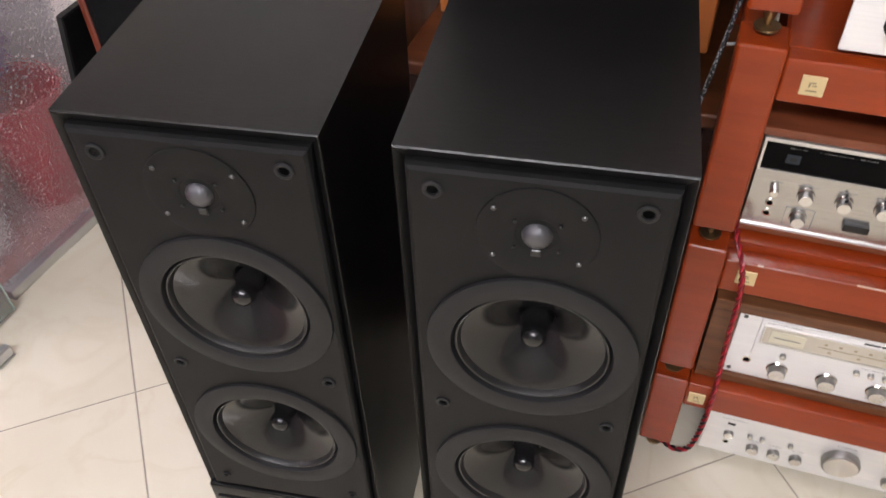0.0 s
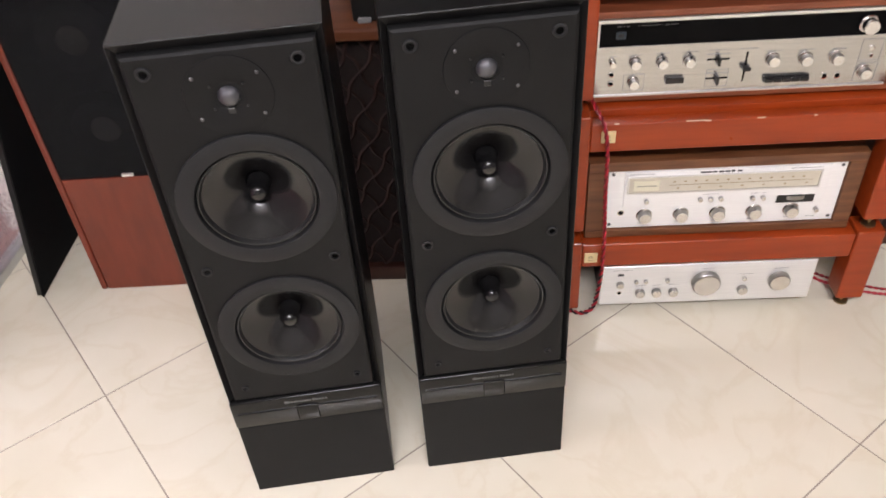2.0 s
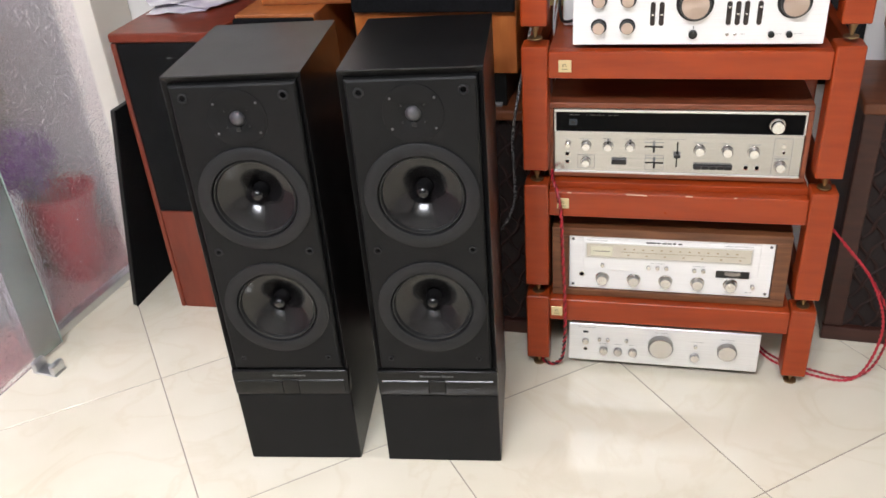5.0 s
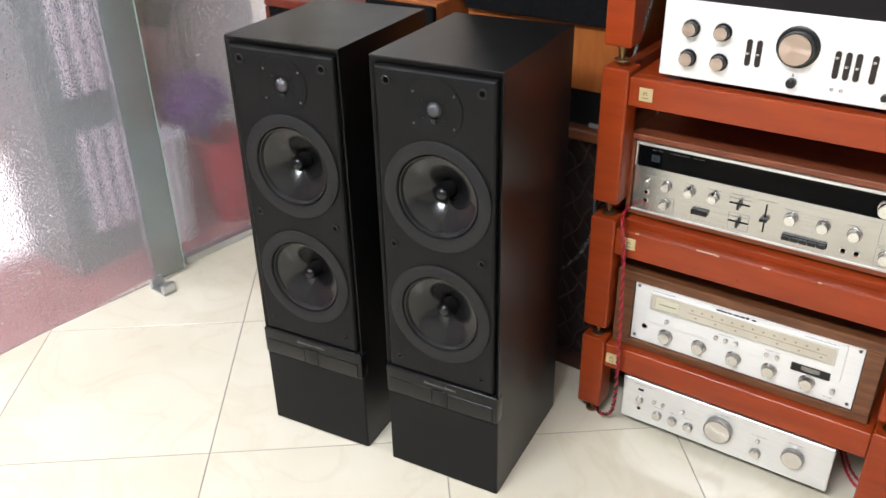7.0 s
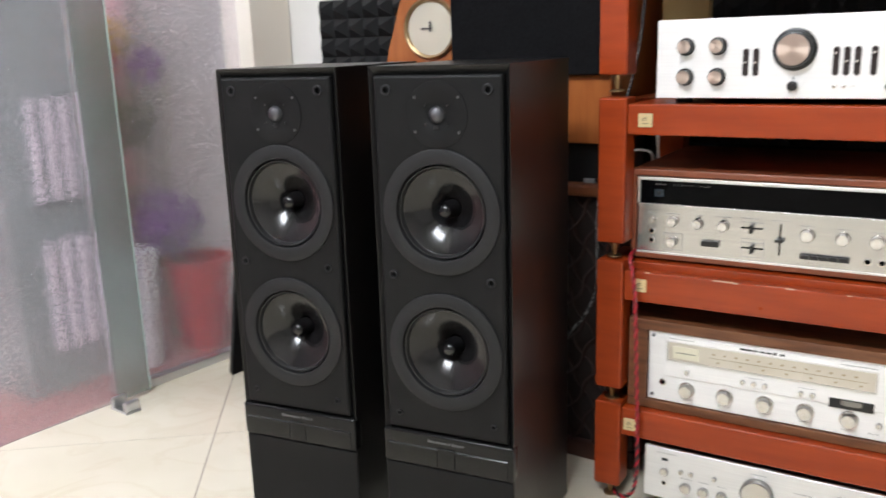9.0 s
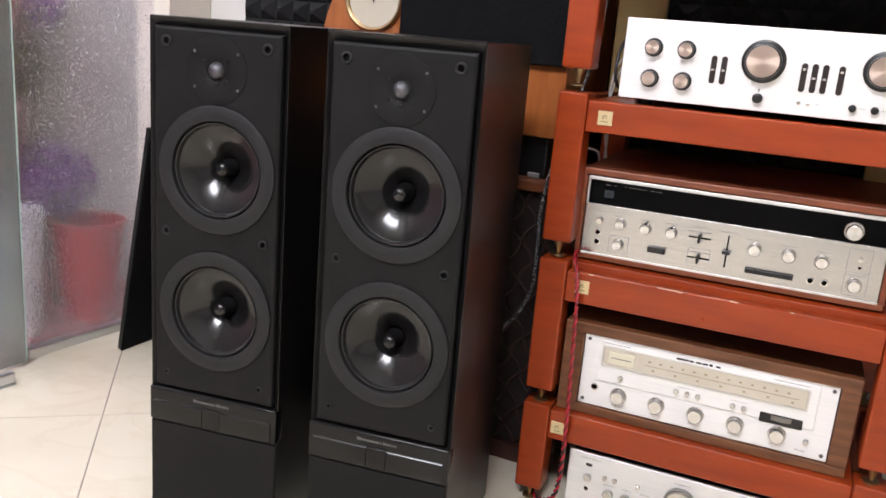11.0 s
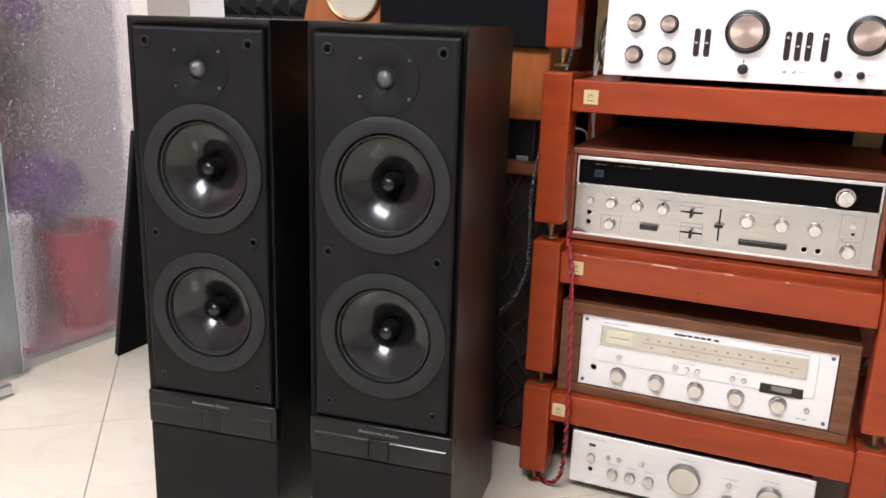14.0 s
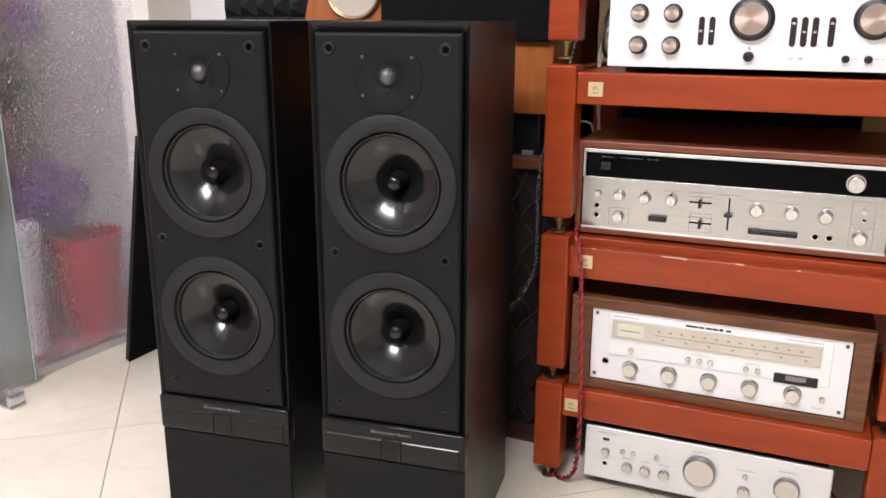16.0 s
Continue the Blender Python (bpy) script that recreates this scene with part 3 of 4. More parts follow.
def rack_tier(z0, z1, beam0, beam1, label, plate, drop=0.0):
    """One stackable tier: four legs with spikes, rails and a shelf board."""
    t = thing("rack_tier", RACK @ pose(0, 0, z0 - 0.030), label, "audio rack", "rack tiers")
    b = z0 - 0.030
    for x in (UL, UR - LEG):
        for y in (0.0, DEEP - LEG):
            lg = part("leg", block(x, x + LEG, y, y + LEG, z0 - b, z1 - b, 0.004, 3), M_RACK, t)
            sp = part("spike", lathe([(0.0, 0.003), (0.003, 0.004), (0.008, 0.022), (0.013, 0.030), (0.013, 0.034)], 16, "Z"), M_BRASS, lg, "brass spike", True)
            sp.location = (x + LEG / 2, y + LEG / 2, 0)
            cup = part("spike_cup", lathe([(0.0, 0.0), (0.014, 0.0), (0.014, 0.003), (0.007, 0.0045), (0, 0.004)], 16, "Z"), M_BRASS, lg, "", True)
            cup.location = (x + LEG / 2, y + LEG / 2, 0)
    for y0, y1, nm, d in ((0.004, 0.030, "front_rail", drop), (DEEP - 0.030, DEEP - 0.004, "back_rail", 0.0)):
        part(nm, block(UL + LEG + 0.0005, UR - LEG - 0.0005, y0, y1, beam0 - b - d, beam1 - b - d, 0.003, 3), M_RACK, t)
    for x0, x1 in ((UL + 0.004, UL + 0.026), (UR - 0.026, UR - 0.004)):
        part("side_rail", block(x0, x1, LEG + 0.0005, DEEP - LEG - 0.0005, beam0 - b, beam1 - b, 0.003), M_RACK, t)
    part("shelf_board", block(UL + LEG + 0.001, UR - LEG - 0.001, 0.0305, DEEP - 0.0305, beam1 - b - 0.018, beam1 - b - 0.0005, 0.001), M_RACK, t)
    px, pz = plate
    mp = part("maker_plate", block(px, px + 0.025, 0.0020, 0.0045, pz - b, pz - b + 0.024, 0.0005, 1), M_GOLD, t, "small square gold maker's plate")
    for x0, x1, z0, z1 in ((0.0065, 0.0180, 0.0055, 0.0070), (0.0080, 0.0100, 0.0105, 0.0165), (0.0105, 0.0150, 0.0150, 0.0170), (0.0120, 0.0165, 0.0120, 0.0132)):
        part("emblem", block(px + x0, px + x1, 0.0015, 0.0021, pz - b + z0, pz - b + z1, 0), M_DIALMARK, mp)
    return t


rack_tier(0.030, 0.206, 0.142, 0.199, "red-brown wooden rack tier standing on brass spikes", (-0.0105, 0.155))
TIER2 = rack_tier(0.236, 0.489, 0.428, 0.485, "red-brown wooden rack tier with chipped rail", (0.0025, 0.435), 0.013)
rack_tier(0.522, 0.787, 0.722, 0.776, "red-brown wooden rack tier holding a silver amplifier", (0.005, 0.736))
rack_tier(0.826, 1.20, 1.13, 1.19, "red-brown wooden top rack tier", (0.005, 1.146))


for u, w, z in ((0.145, 0.036, 0.4835), (0.178, 0.010, 0.4825), (0.024, 0.008, 0.4840), (0.265, 0.014, 0.4838), (0.36, 0.006, 0.4838)):
    c = part("worn_chip", block(u, u + w, 0.0034, 0.0060, z - 0.45, z - 0.4479, 0.0006, 1), M_CHIP, TIER2, "pale chipped edge")
    c.location = (0, 0, 0.231)

# ---- amplifiers ----
def capsule(r, h, d):
    """An upright slot plate with half-round ends, proud by d."""
    bm = bmesh.new()
    ring = [(r * math.cos(radians(a)), (h / 2 - r if a < 180 else r - h / 2) + r * math.sin(radians(a))) for a in range(0, 360, 15)]
    back = [bm.verts.new((x, 0.001, z)) for x, z in ring]
    front = [bm.verts.new((x, -d, z)) for x, z in ring]
    for i in range(len(ring)):
        j = (i + 1) % len(ring)
        bm.faces.new((back[i], back[j], front[j], front[i]))
    bm.faces.new(front)
    return bm


class Unit:
    """A hi-fi unit: places given along the rack (u, z) become local to it."""

    def __init__(self, name, u, z, off, label, category):
        self.u, self.z = u, z
        self.t = thing(name, RACK @ pose(u, off, z), label, category)

    def box(self, name, u0, u1, y0, y1, z0, z1, material, bevel=0.0015, parent=None, label="", seg=2):
        return part(name, block(u0 - self.u, u1 - self.u, y0, y1, z0 - self.z, z1 - self.z, bevel, seg), material, parent or self.t, label)

    def turn(self, name, u, z, profile, material, label="", n=24, y=0.0, parent=None):
        o = part(name, lathe(profile, n), material, parent or self.t, label, True)
        o.location = (u - self.u, y, z - self.z)
        return o

    def knob(self, u, z, r, h, material=None, cap=None, skirt=None, label="", y=0.0, pointer=False):
        k = self.turn("knob", u, z, [(r * 0.96, -0.001), (r, 0.001), (r, h * 0.8), (r * 0.94, h * 0.96), (r * 0.86, h), (0, h)], material or M_KNOB, label, 28, y)
        if skirt:
            part("skirt", lathe([(r * 1.22, -0.0005), (r * 1.22, 0.0015), (r * 1.12, 0.003), (r * 0.9, 0.003)], 28), skirt, k, "", True)
        if cap:
            part("cap", lathe([(r * 0.90, h - 0.001), (r * 0.88, h + 0.0006), (0, h + 0.0004)], 28), cap, k, "", True)
        if pointer:
            part("pointer", block(-r * 0.05, r * 0.05, -h - 0.0012, -h, r * 0.45, r * 0.88, 0), M_DIM, k)
        return k

    def feet(self, u0, u1, z0, z1, y0, y1):
        for u in (u0, u1):
            for y in (y0, y1):
                f = part("foot", lathe([(0.0, 0), (0.014, 0), (0.016, z1 - z0 + 0.001)], 14, "Z"), M_BLACK, self.t)
                f.location = (u - self.u, y, z0 - self.z)

    def jack(self, u, z, r=0.005, y=0.0):
        j = self.turn("jack", u, z, [(r * 1.5, -0.0005), (r * 1.5, 0.001), (r, 0.0015), (r * 0.9, 0.0)], M_KNOB, "", 16, y)
        part("hole_shade", lathe([(r, 0.0008), (0, 0.0008)], 12), M_HOLE_SHADE, j)

    def marks(self, u0, u1, z, y, h=0.0016, material=None):
        """A line of small strokes the size of its letters."""
        rnd = random.Random(int(u0 * 9000) + int(z * 7000))
        bm, u = bmesh.new(), u0
        while u < u1:
            w = h * rnd.uniform(0.45, 0.9)
            block(u - self.u, min(u + w, u1) - self.u, y - 0.0003, y, z - h / 2 - self.z, z + h * rnd.choice((0.25, 0.3, 0.5)) - self.z, 0, bm=bm)
            u += w + h * rnd.choice((0.35, 0.35, 0.4, 0.9))
        part("lettering", bm, material or M_GREY, self.t)


# white integrated amplifier on the third tier
a = Unit("integrated_amplifier", 0.257, 0.7765, 0.018, "silver-white integrated amplifier with rose-gold knobs on the rack", "amplifier")
a.box("chassis", 0.045, 0.470, 0.004, 0.33, 0.790, 0.908, M_CHASSIS, 0.002)
a.box("front_panel", 0.031, 0.483, 0.0, 0.006, 0.786, 0.916, M_SILVER, 0.001)
a.feet(0.07, 0.444, 0.7765, 0.790, 0.04, 0.29)
for u in (0.080, 0.133):
    for z in (0.871, 0.821):
        a.knob(u, z, 0.0122, 0.016, M_BLACK, M_ROSE, M_BLACK)
a.knob(0.253, 0.863, 0.0275, 0.020, M_BLACK, M_ROSE, M_BLACK, "large rose-gold volume knob")
a.knob(0.425, 0.863, 0.0245, 0.018, M_BLACK, M_ROSE, M_BLACK, "rose-gold knob")
a.knob(0.253, 0.806, 0.0080, 0.010, M_BLACK, pointer=True)
for u in (0.1785, 0.1945, 0.314, 0.3295, 0.3445, 0.3675):
    s = part("switch", capsule(0.0046, 0.044, 0.0015), M_SLOT, a.t, "dark round-ended lever switch slot", True)
    s.location = (u - a.u, 0.0, 0.844 - a.z)
    up = 0.0125 if u in (0.314, 0.3675) else 0.0
    part("lever", lathe([(0.0024, 0.001), (0.0024, 0.008), (0.0016, 0.0095), (0, 0.0098)], 14), M_KNOB, s, "", True).location = (0, 0, up)
for u in (0.314, 0.328):
    a.turn("indicator", u, 0.805, [(0.003, 0), (0.003, 0.001), (0.0015, 0.002), (0, 0.002)], M_KNOB, "", 12)
for u in (0.391, 0.422):
    a.knob(u, 0.805, 0.0058, 0.008, M_BLACK)
for u0, u1 in ((0.336, 0.345), (0.400, 0.409), (0.431, 0.445)):
    a.marks(u0, u1, 0.8055, 0.0, 0.0011)
a.box("pointer_mark", 0.2522, 0.2538, -0.0006, 0.001, 0.8155, 0.8205, M_BLACK, 0)

# four-channel receiver in a mahogany case on the second tier
r = Unit("quadraphonic_receiver", 0.240, 0.4937, 0.018, "silver four-channel receiver in a mahogany case on the rack", "receiver")
r.t.matrix_world = pose(0.3659, 0.9287, 0.4852, 0, 0, 1.8) @ Matrix.Scale(1.0226, 4)  # set back on its shelf
r.box("case_top", -0.011, 0.492, -0.001, 0.36, 0.648, 0.660, M_MAHOG, 0.002)
r.box("case_bottom", -0.011, 0.492, -0.001, 0.36, 0.497, 0.508, M_MAHOG, 0.002)
for u0, u1 in ((-0.011, -0.002), (0.483, 0.492)):
    r.box("case_side", u0, u1, -0.001, 0.36, 0.5082, 0.6478, M_MAHOG, 0.001)
r.box("chassis", -0.001, 0.482, 0.012, 0.35, 0.510, 0.646, M_CHASSIS, 0.001)
r.box("front_panel", 0.000, 0.482, 0.002, 0.010, 0.509, 0.598, M_CHAMP, 0.0008, None, "brushed champagne aluminium front panel")
r.box("dial_glass", 0.004, 0.478, 0.0025, 0.010, 0.599, 0.640, M_BLACKGLASS, 0.0006, None, "black glass tuning dial")
for u0, u1, z0, z1 in ((0.0, 0.482, 0.6405, 0.646), (0.0, 0.0036, 0.5985, 0.6402), (0.4784, 0.482, 0.5985, 0.6402), (0.0, 0.482, 0.5065, 0.5095)):
    r.box("bright_trim", u0, u1, -0.001, 0.009, z0, z1, M_ALU, 0.0006)
r.feet(0.02, 0.46, 0.4937, 0.497, 0.04, 0.28)
r.knob(0.429, 0.617, 0.0125, 0.016, None, M_SPUN, M_KNOB, "bright tuning knob", 0.0025)
r.knob(0.028, 0.569, 0.0055, 0.010, y=0.002)
for z in (0.548, 0.531):
    r.jack(0.0275, z, 0.0036, 0.002)
for u, z in ((0.065, 0.568), (0.065, 0.531), (0.109, 0.567), (0.153, 0.567), (0.289, 0.562), (0.342, 0.561), (0.392, 0.560), (0.444, 0.531)):
    r.knob(u, z, 0.0086 if u < 0.2 else 0.0098, 0.012, M_KNURL_SHADED, M_SPUN, M_KNOB, "", 0.002)
for u, z in ((0.109, 0.567), (0.153, 0.567)):
    r.box("pointer_tab", u - 0.002, u + 0.002, -0.008, 0.001, z + 0.0085, z + 0.0125, M_BLACK, 0.0006)
for u, z in ((0.200, 0.567), (0.202, 0.532)):
    s = r.box("slider", u - 0.018, u + 0.018, 0.001, 0.003, z - 0.0012, z + 0.0012, M_HOLE_SHADE, 0)
    r.box("slider_tab", u - 0.0022, u + 0.0022, -0.010, 0.002, z - 0.0075, z + 0.0075, M_BLACK, 0.0008, s)
    r.box("scale", u - 0.019, u + 0.019, 0.0012, 0.0016, z + 0.0095, z + 0.0103, M_GREY, 0)
s = r.box("slider", 0.2448, 0.2472, 0.001, 0.003, 0.524, 0.578, M_HOLE_SHADE, 0)
r.box("slider_tab", 0.2395, 0.2525, -0.010, 0.002, 0.548, 0.5535, M_BLACK, 0.0008, s)
r.box("push_key", 0.117, 0.147, -0.006, 0.003, 0.529, 0.539, M_BLACK, 0.0012, None, "black push key")
bank = r.box("push_key_bank", 0.279, 0.354, -0.002, 0.003, 0.522, 0.532, M_BLACK, 0.001, None, "row of black push keys")
for i in range(5):
    r.box("key", 0.2805 + i * 0.0146, 0.2937 + i * 0.0146, -0.008, -0.0015, 0.5235, 0.5305, M_BLACK, 0.0008, bank)
for u in (0.380, 0.401):
    r.jack(u, 0.527, 0.0042, 0.002)
r.turn("indicator", 0.446, 0.574, [(0.0045, 0), (0.0045, 0.001), (0.003, 0.0015), (0, 0.001)], M_KNOB, "", 14, 0.002)
r.jack(0.447, 0.5605, 0.0024, 0.002)
for u0, u1, z in ((0.020, 0.036, 0.581), (0.052, 0.078, 0.582), (0.098, 0.120, 0.583), (0.140, 0.166, 0.583), (0.184, 0.216, 0.584), (0.232, 0.262, 0.584), (0.276, 0.302, 0.578), (0.330, 0.355, 0.577), (0.380, 0.404, 0.576), (0.434, 0.458, 0.546)):
    r.marks(u0, u1, z, 0.0019, 0.0012)
for u0, u1, h in ((0.031, 0.0365, 0.0022), (0.0372, 0.0445, 0.0013), (0.0452, 0.0505, 0.0015), (0.064, 0.0665, 0.0016), (0.069, 0.083, 0.0011), (0.085, 0.101, 0.0010), (0.108, 0.1135, 0.0018), (0.1145, 0.1185, 0.0008), (0.1195, 0.1275, 0.0018)):
    r.marks(u0, u1, 0.6335, 0.0024, h, M_DIM)
r.box("maker_mark", 0.030, 0.046, 0.0021, 0.0025, 0.611, 0.624, M_NAVY, 0)
r.box("maker_mark", 0.034, 0.042, 0.0017, 0.0021, 0.6145, 0.6205, M_BLACK, 0)
for u0, u1, z0, z1 in ((0.048, 0.082, 0.516, 0.546), (0.184, 0.220, 0.516, 0.548), (0.428, 0.462, 0.514, 0.548), (0.428, 0.462, 0.552, 0.590)):
    for b0, b1, c0, c1 in ((u0, u1, z0, z0 + 0.0006), (u0, u1, z1, z1 + 0.0006), (u0, u0 + 0.0006, z0, z1), (u1, u1 + 0.0006, z0, z1)):
        r.box("panel_line", b0, b1, 0.0015, 0.0019, c0, c1, M_GREY, 0)

# silver stereo receiver in a walnut case on the first tier
q = Unit("stereo_receiver", 0.240, 0.1995, 0.024, "silver stereo receiver with amber dial in a walnut case", "receiver")
q.box("case_top", -0.010, 0.490, 0.0, 0.34, 0.356, 0.376, M_WALNUT, 0.0015)
q.box("case_bottom", -0.010, 0.490, 0.0, 0.34, 0.200, 0.217, M_WALNUT, 0.0015)
for u0, u1 in ((-0.010, 0.026), (0.460, 0.490)):
    q.box("case_side", u0, u1, 0.0005, 0.34, 0.2172, 0.3558, M_WALNUT, 0.0015)
q.box("chassis", 0.028, 0.458, 0.016, 0.33, 0.219, 0.354, M_CHASSIS, 0.001)
q.box("front_panel", 0.0275, 0.4585, 0.006, 0.014, 0.2185, 0.3545, M_SILVER, 0.001, None, "brushed silver front panel")
q.box("dial_plate", 0.058, 0.430, 0.003, 0.007, 0.270, 0.350, M_SILVER, 0.0012)
q.box("dial_window", 0.066, 0.412, 0.0018, 0.005, 0.304, 0.338, M_DIAL, 0.001, None, "amber tuning dial window")
for u0, u1, z0, z1 in ((0.063, 0.415, 0.338, 0.3405), (0.063, 0.415, 0.3015, 0.304), (0.063, 0.066, 0.304, 0.338), (0.412, 0.415, 0.304, 0.338)):
    q.box("dial_frame", u0, u1, 0.0005, 0.004, z0, z1, M_ALU, 0.0004)
q.box("meter", 0.074, 0.122, 0.0008, 0.003, 0.308, 0.332, M_CLOCKFACE, 0.0008, None, "small signal meter")
q.box("meter_scale", 0.080, 0.116, 0.0002, 0.0008, 0.3195, 0.3205, M_BLACK, 0)
for i in range(13):
    u = 0.146 + i * 0.0195
    q.box("dial_mark", u, u + 0.0045, 0.0012, 0.0018, 0.3255, 0.3285, M_DIALMARK, 0)
    if i % 2 == 0:
        q.box("dial_mark", u + 0.008, u + 0.0125, 0.0012, 0.0018, 0.3105, 0.3135, M_DIALMARK, 0)
q.box("dial_line", 0.140, 0.400, 0.0012, 0.0018, 0.3190, 0.3198, M_DIALMARK, 0)
for i, w in enumerate((0.0125, 0.0095, 0.0075, 0.0095, 0.0090, 0.0060, 0.0080)):
    q.box("maker_mark", 0.193 + i * 0.0112, 0.193 + i * 0.0112 + w, 0.0024, 0.003, 0.3433, 0.3466 if i != 5 else 0.3476, M_BLACK, 0)
q.marks(0.066, 0.112, 0.3455, 0.003, 0.002)
q.marks(0.356, 0.414, 0.3455, 0.003, 0.002)
for u in (0.101, 0.170, 0.239, 0.307, 0.376):
    q.knob(u, 0.2475, 0.0125, 0.0135, M_KNURL_SHADED, M_SPUN, M_KNOB, "", 0.006)
for u, z in ((0.101, 0.284), (0.201, 0.2835), (0.220, 0.2835), (0.239, 0.2835), (0.298, 0.2815), (0.317, 0.2815), (0.422, 0.247)):
    q.knob(u, z, 0.0044, 0.008, M_KNURL_SHADED, M_SPUN, y=0.005)
q.box("wheel_slot", 0.343, 0.413, 0.0020, 0.006, 0.2655, 0.284, M_BLACK, 0.002, None, "black tuning slot")
wh = part("tuning_wheel", lathe([(0.0, -0.004), (0.036, -0.004), (0.036, 0.004), (0, 0.004)], 40, "Z"), M_KNURL_SHADED, q.t, "bright knurled edge of the tuning wheel")
wh.location = (0.378 - q.u, 0.034, 0.2775 - q.z)
q.jack(0.056, 0.2555, 0.0045, 0.006)
for u, z in ((0.036, 0.346), (0.450, 0.346), (0.036, 0.228), (0.450, 0.228)):
    q.turn("screw", u, z, [(0.0034, 0), (0.0034, 0.001), (0, 0.0014)], M_SCREW, "", 10, 0.006)
for u in (0.085, 0.154, 0.223, 0.291, 0.360):
    q.marks(u + 0.006, u + 0.026, 0.2285, 0.0058, 0.0014)
q.marks(0.408, 0.424, 0.229, 0.0058, 0.002)
q.marks(0.205, 0.236, 0.2935, 0.0029, 0.0012)
q.marks(0.294, 0.322, 0.2915, 0.0029, 0.0012)
q.feet(0.03, 0.45, 0.1995, 0.202, 0.04, 0.29)

# silver amplifier on the floor under the rack
d = Unit("slim_amplifier", 0.241, 0.0, 0.018, "slim silver amplifier with a large volume knob on the floor", "amplifier")
d.box("chassis", 0.033, 0.449, 0.008, 0.33, 0.022, 0.120, M_CHASSIS, 0.002)
d.box("front_panel", 0.028, 0.455, 0.0, 0.010, 0.020, 0.126, M_SATIN, 0.003, None, "satin silver front panel", 3)
d.feet(0.06, 0.42, 0.0, 0.022, 0.05, 0.29)
d.knob(0.239, 0.078, 0.0285, 0.015, M_KNURL_SHADED, M_SPUN, None, "large silver volume knob")
d.knob(0.385, 0.076, 0.0215, 0.013, M_KNURL_SHADED, M_SPUN, None, "silver selector knob")
for u in (0.110, 0.143, 0.177):
    d.knob(u, 0.054, 0.0098, 0.009, M_KNURL_SHADED, M_SPUN, None, "", 0.0, True)
d.knob(0.316, 0.053, 0.0105, 0.009, M_KNURL_SHADED, M_SPUN, None, "", 0.0, True)
d.knob(0.068, 0.078, 0.0078, 0.007, M_KNURL_SHADED, M_SPUN)
d.jack(0.068, 0.054, 0.0036)
d.box("power_lamp", 0.062, 0.074, -0.0006, 0.001, 0.100, 0.106, M_CHASSIS, 0.0004)
for u, z in ((0.100, 0.085), (0.119, 0.085), (0.162, 0.086), (0.316, 0.083)):
    d.knob(u, z, 0.0042, 0.006, M_KNURL_SHADED, M_SPUN)
for u0, u1, z in ((0.052, 0.090, 0.116), (0.100, 0.120, 0.072), (0.134, 0.152, 0.072), (0.168, 0.186, 0.072), (0.225, 0.253, 0.113), (0.370, 0.400, 0.106), (0.300, 0.332, 0.094)):
    d.marks(u0, u1, z, 0.0, 0.0016)


# ---- behind the towers ----
def fret_cabinet(x, y, yaw):
    t = thing("fret_cabinet", pose(x, y, 0, 0, 0, yaw), "large dark wooden loudspeaker cabinet with lattice fretwork front", "loudspeaker cabinet", "lattice cabinets")
    W, H = 0.2375, 0.604
    part("carcass", block(-W, W, 0.016, 0.32, 0.0, H - 0.024, 0.003), M_DARKWOOD, t)
    part("top", block(-W - 0.006, W + 0.006, -0.010, 0.326, H - 0.024, H, 0.006, 3), M_LEDGE, t, "reddish moulded top")
    part("plinth", block(-W - 0.003, W + 0.003, -0.006, 0.0155, 0.0, 0.038, 0.004), M_DARKWOOD, t)
    for x0, x1 in ((-W, -W + 0.042), (W - 0.042, W)):
        part("stile", block(x0, x1, 0.0, 0.0158, 0.0385, H - 0.0245, 0.003), M_DARKWOOD, t)
    part("cloth", block(-W + 0.040, W - 0.040, 0.012, 0.0155, 0.038, H - 0.025, 0), M_BROWNCLOTH, t)
    bm = bmesh.new()
    X0, X1, Z0, Z1 = -W + 0.042, W - 0.042, 0.038, H - 0.026
    step = 0.049
    for sgn in (1, -1):
        k = -20
        while k < 40:
            # wavy diagonal strip clipped to the frame
            pts = []
            for i in range(61):
                z = Z0 + (Z1 - Z0) * i / 60
                xx = X0 + k * step + sgn * (z - Z0) * 0.62 + 0.006 * math.sin(2 * math.pi * (z - Z0) / 0.079)
                pts.append((xx, z))
            run = [p for p in pts if X0 <= p[0] <= X1]
            for (xa, za), (xb, zb) in zip(run, run[1:]):
                w = 0.0045
                y0 = 0.003 if sgn > 0 else 0.0045
                v = [bm.verts.new(p) for p in ((xa - w, y0 + 0.003, za), (xa, y0, za), (xa + w, y0 + 0.003, za), (xb + w, y0 + 0.003, zb), (xb, y0, zb), (xb - w, y0 + 0.003, zb))]
                bm.faces.new((v[0], v[1], v[4], v[5]))
                bm.faces.new((v[1], v[2], v[3], v[4]))
            k += 1
    bmesh.ops.remove_doubles(bm, verts=bm.verts[:], dist=0.00002)
    part("fretwork", bm, M_FRET, t, "carved lattice fretwork")
    return t


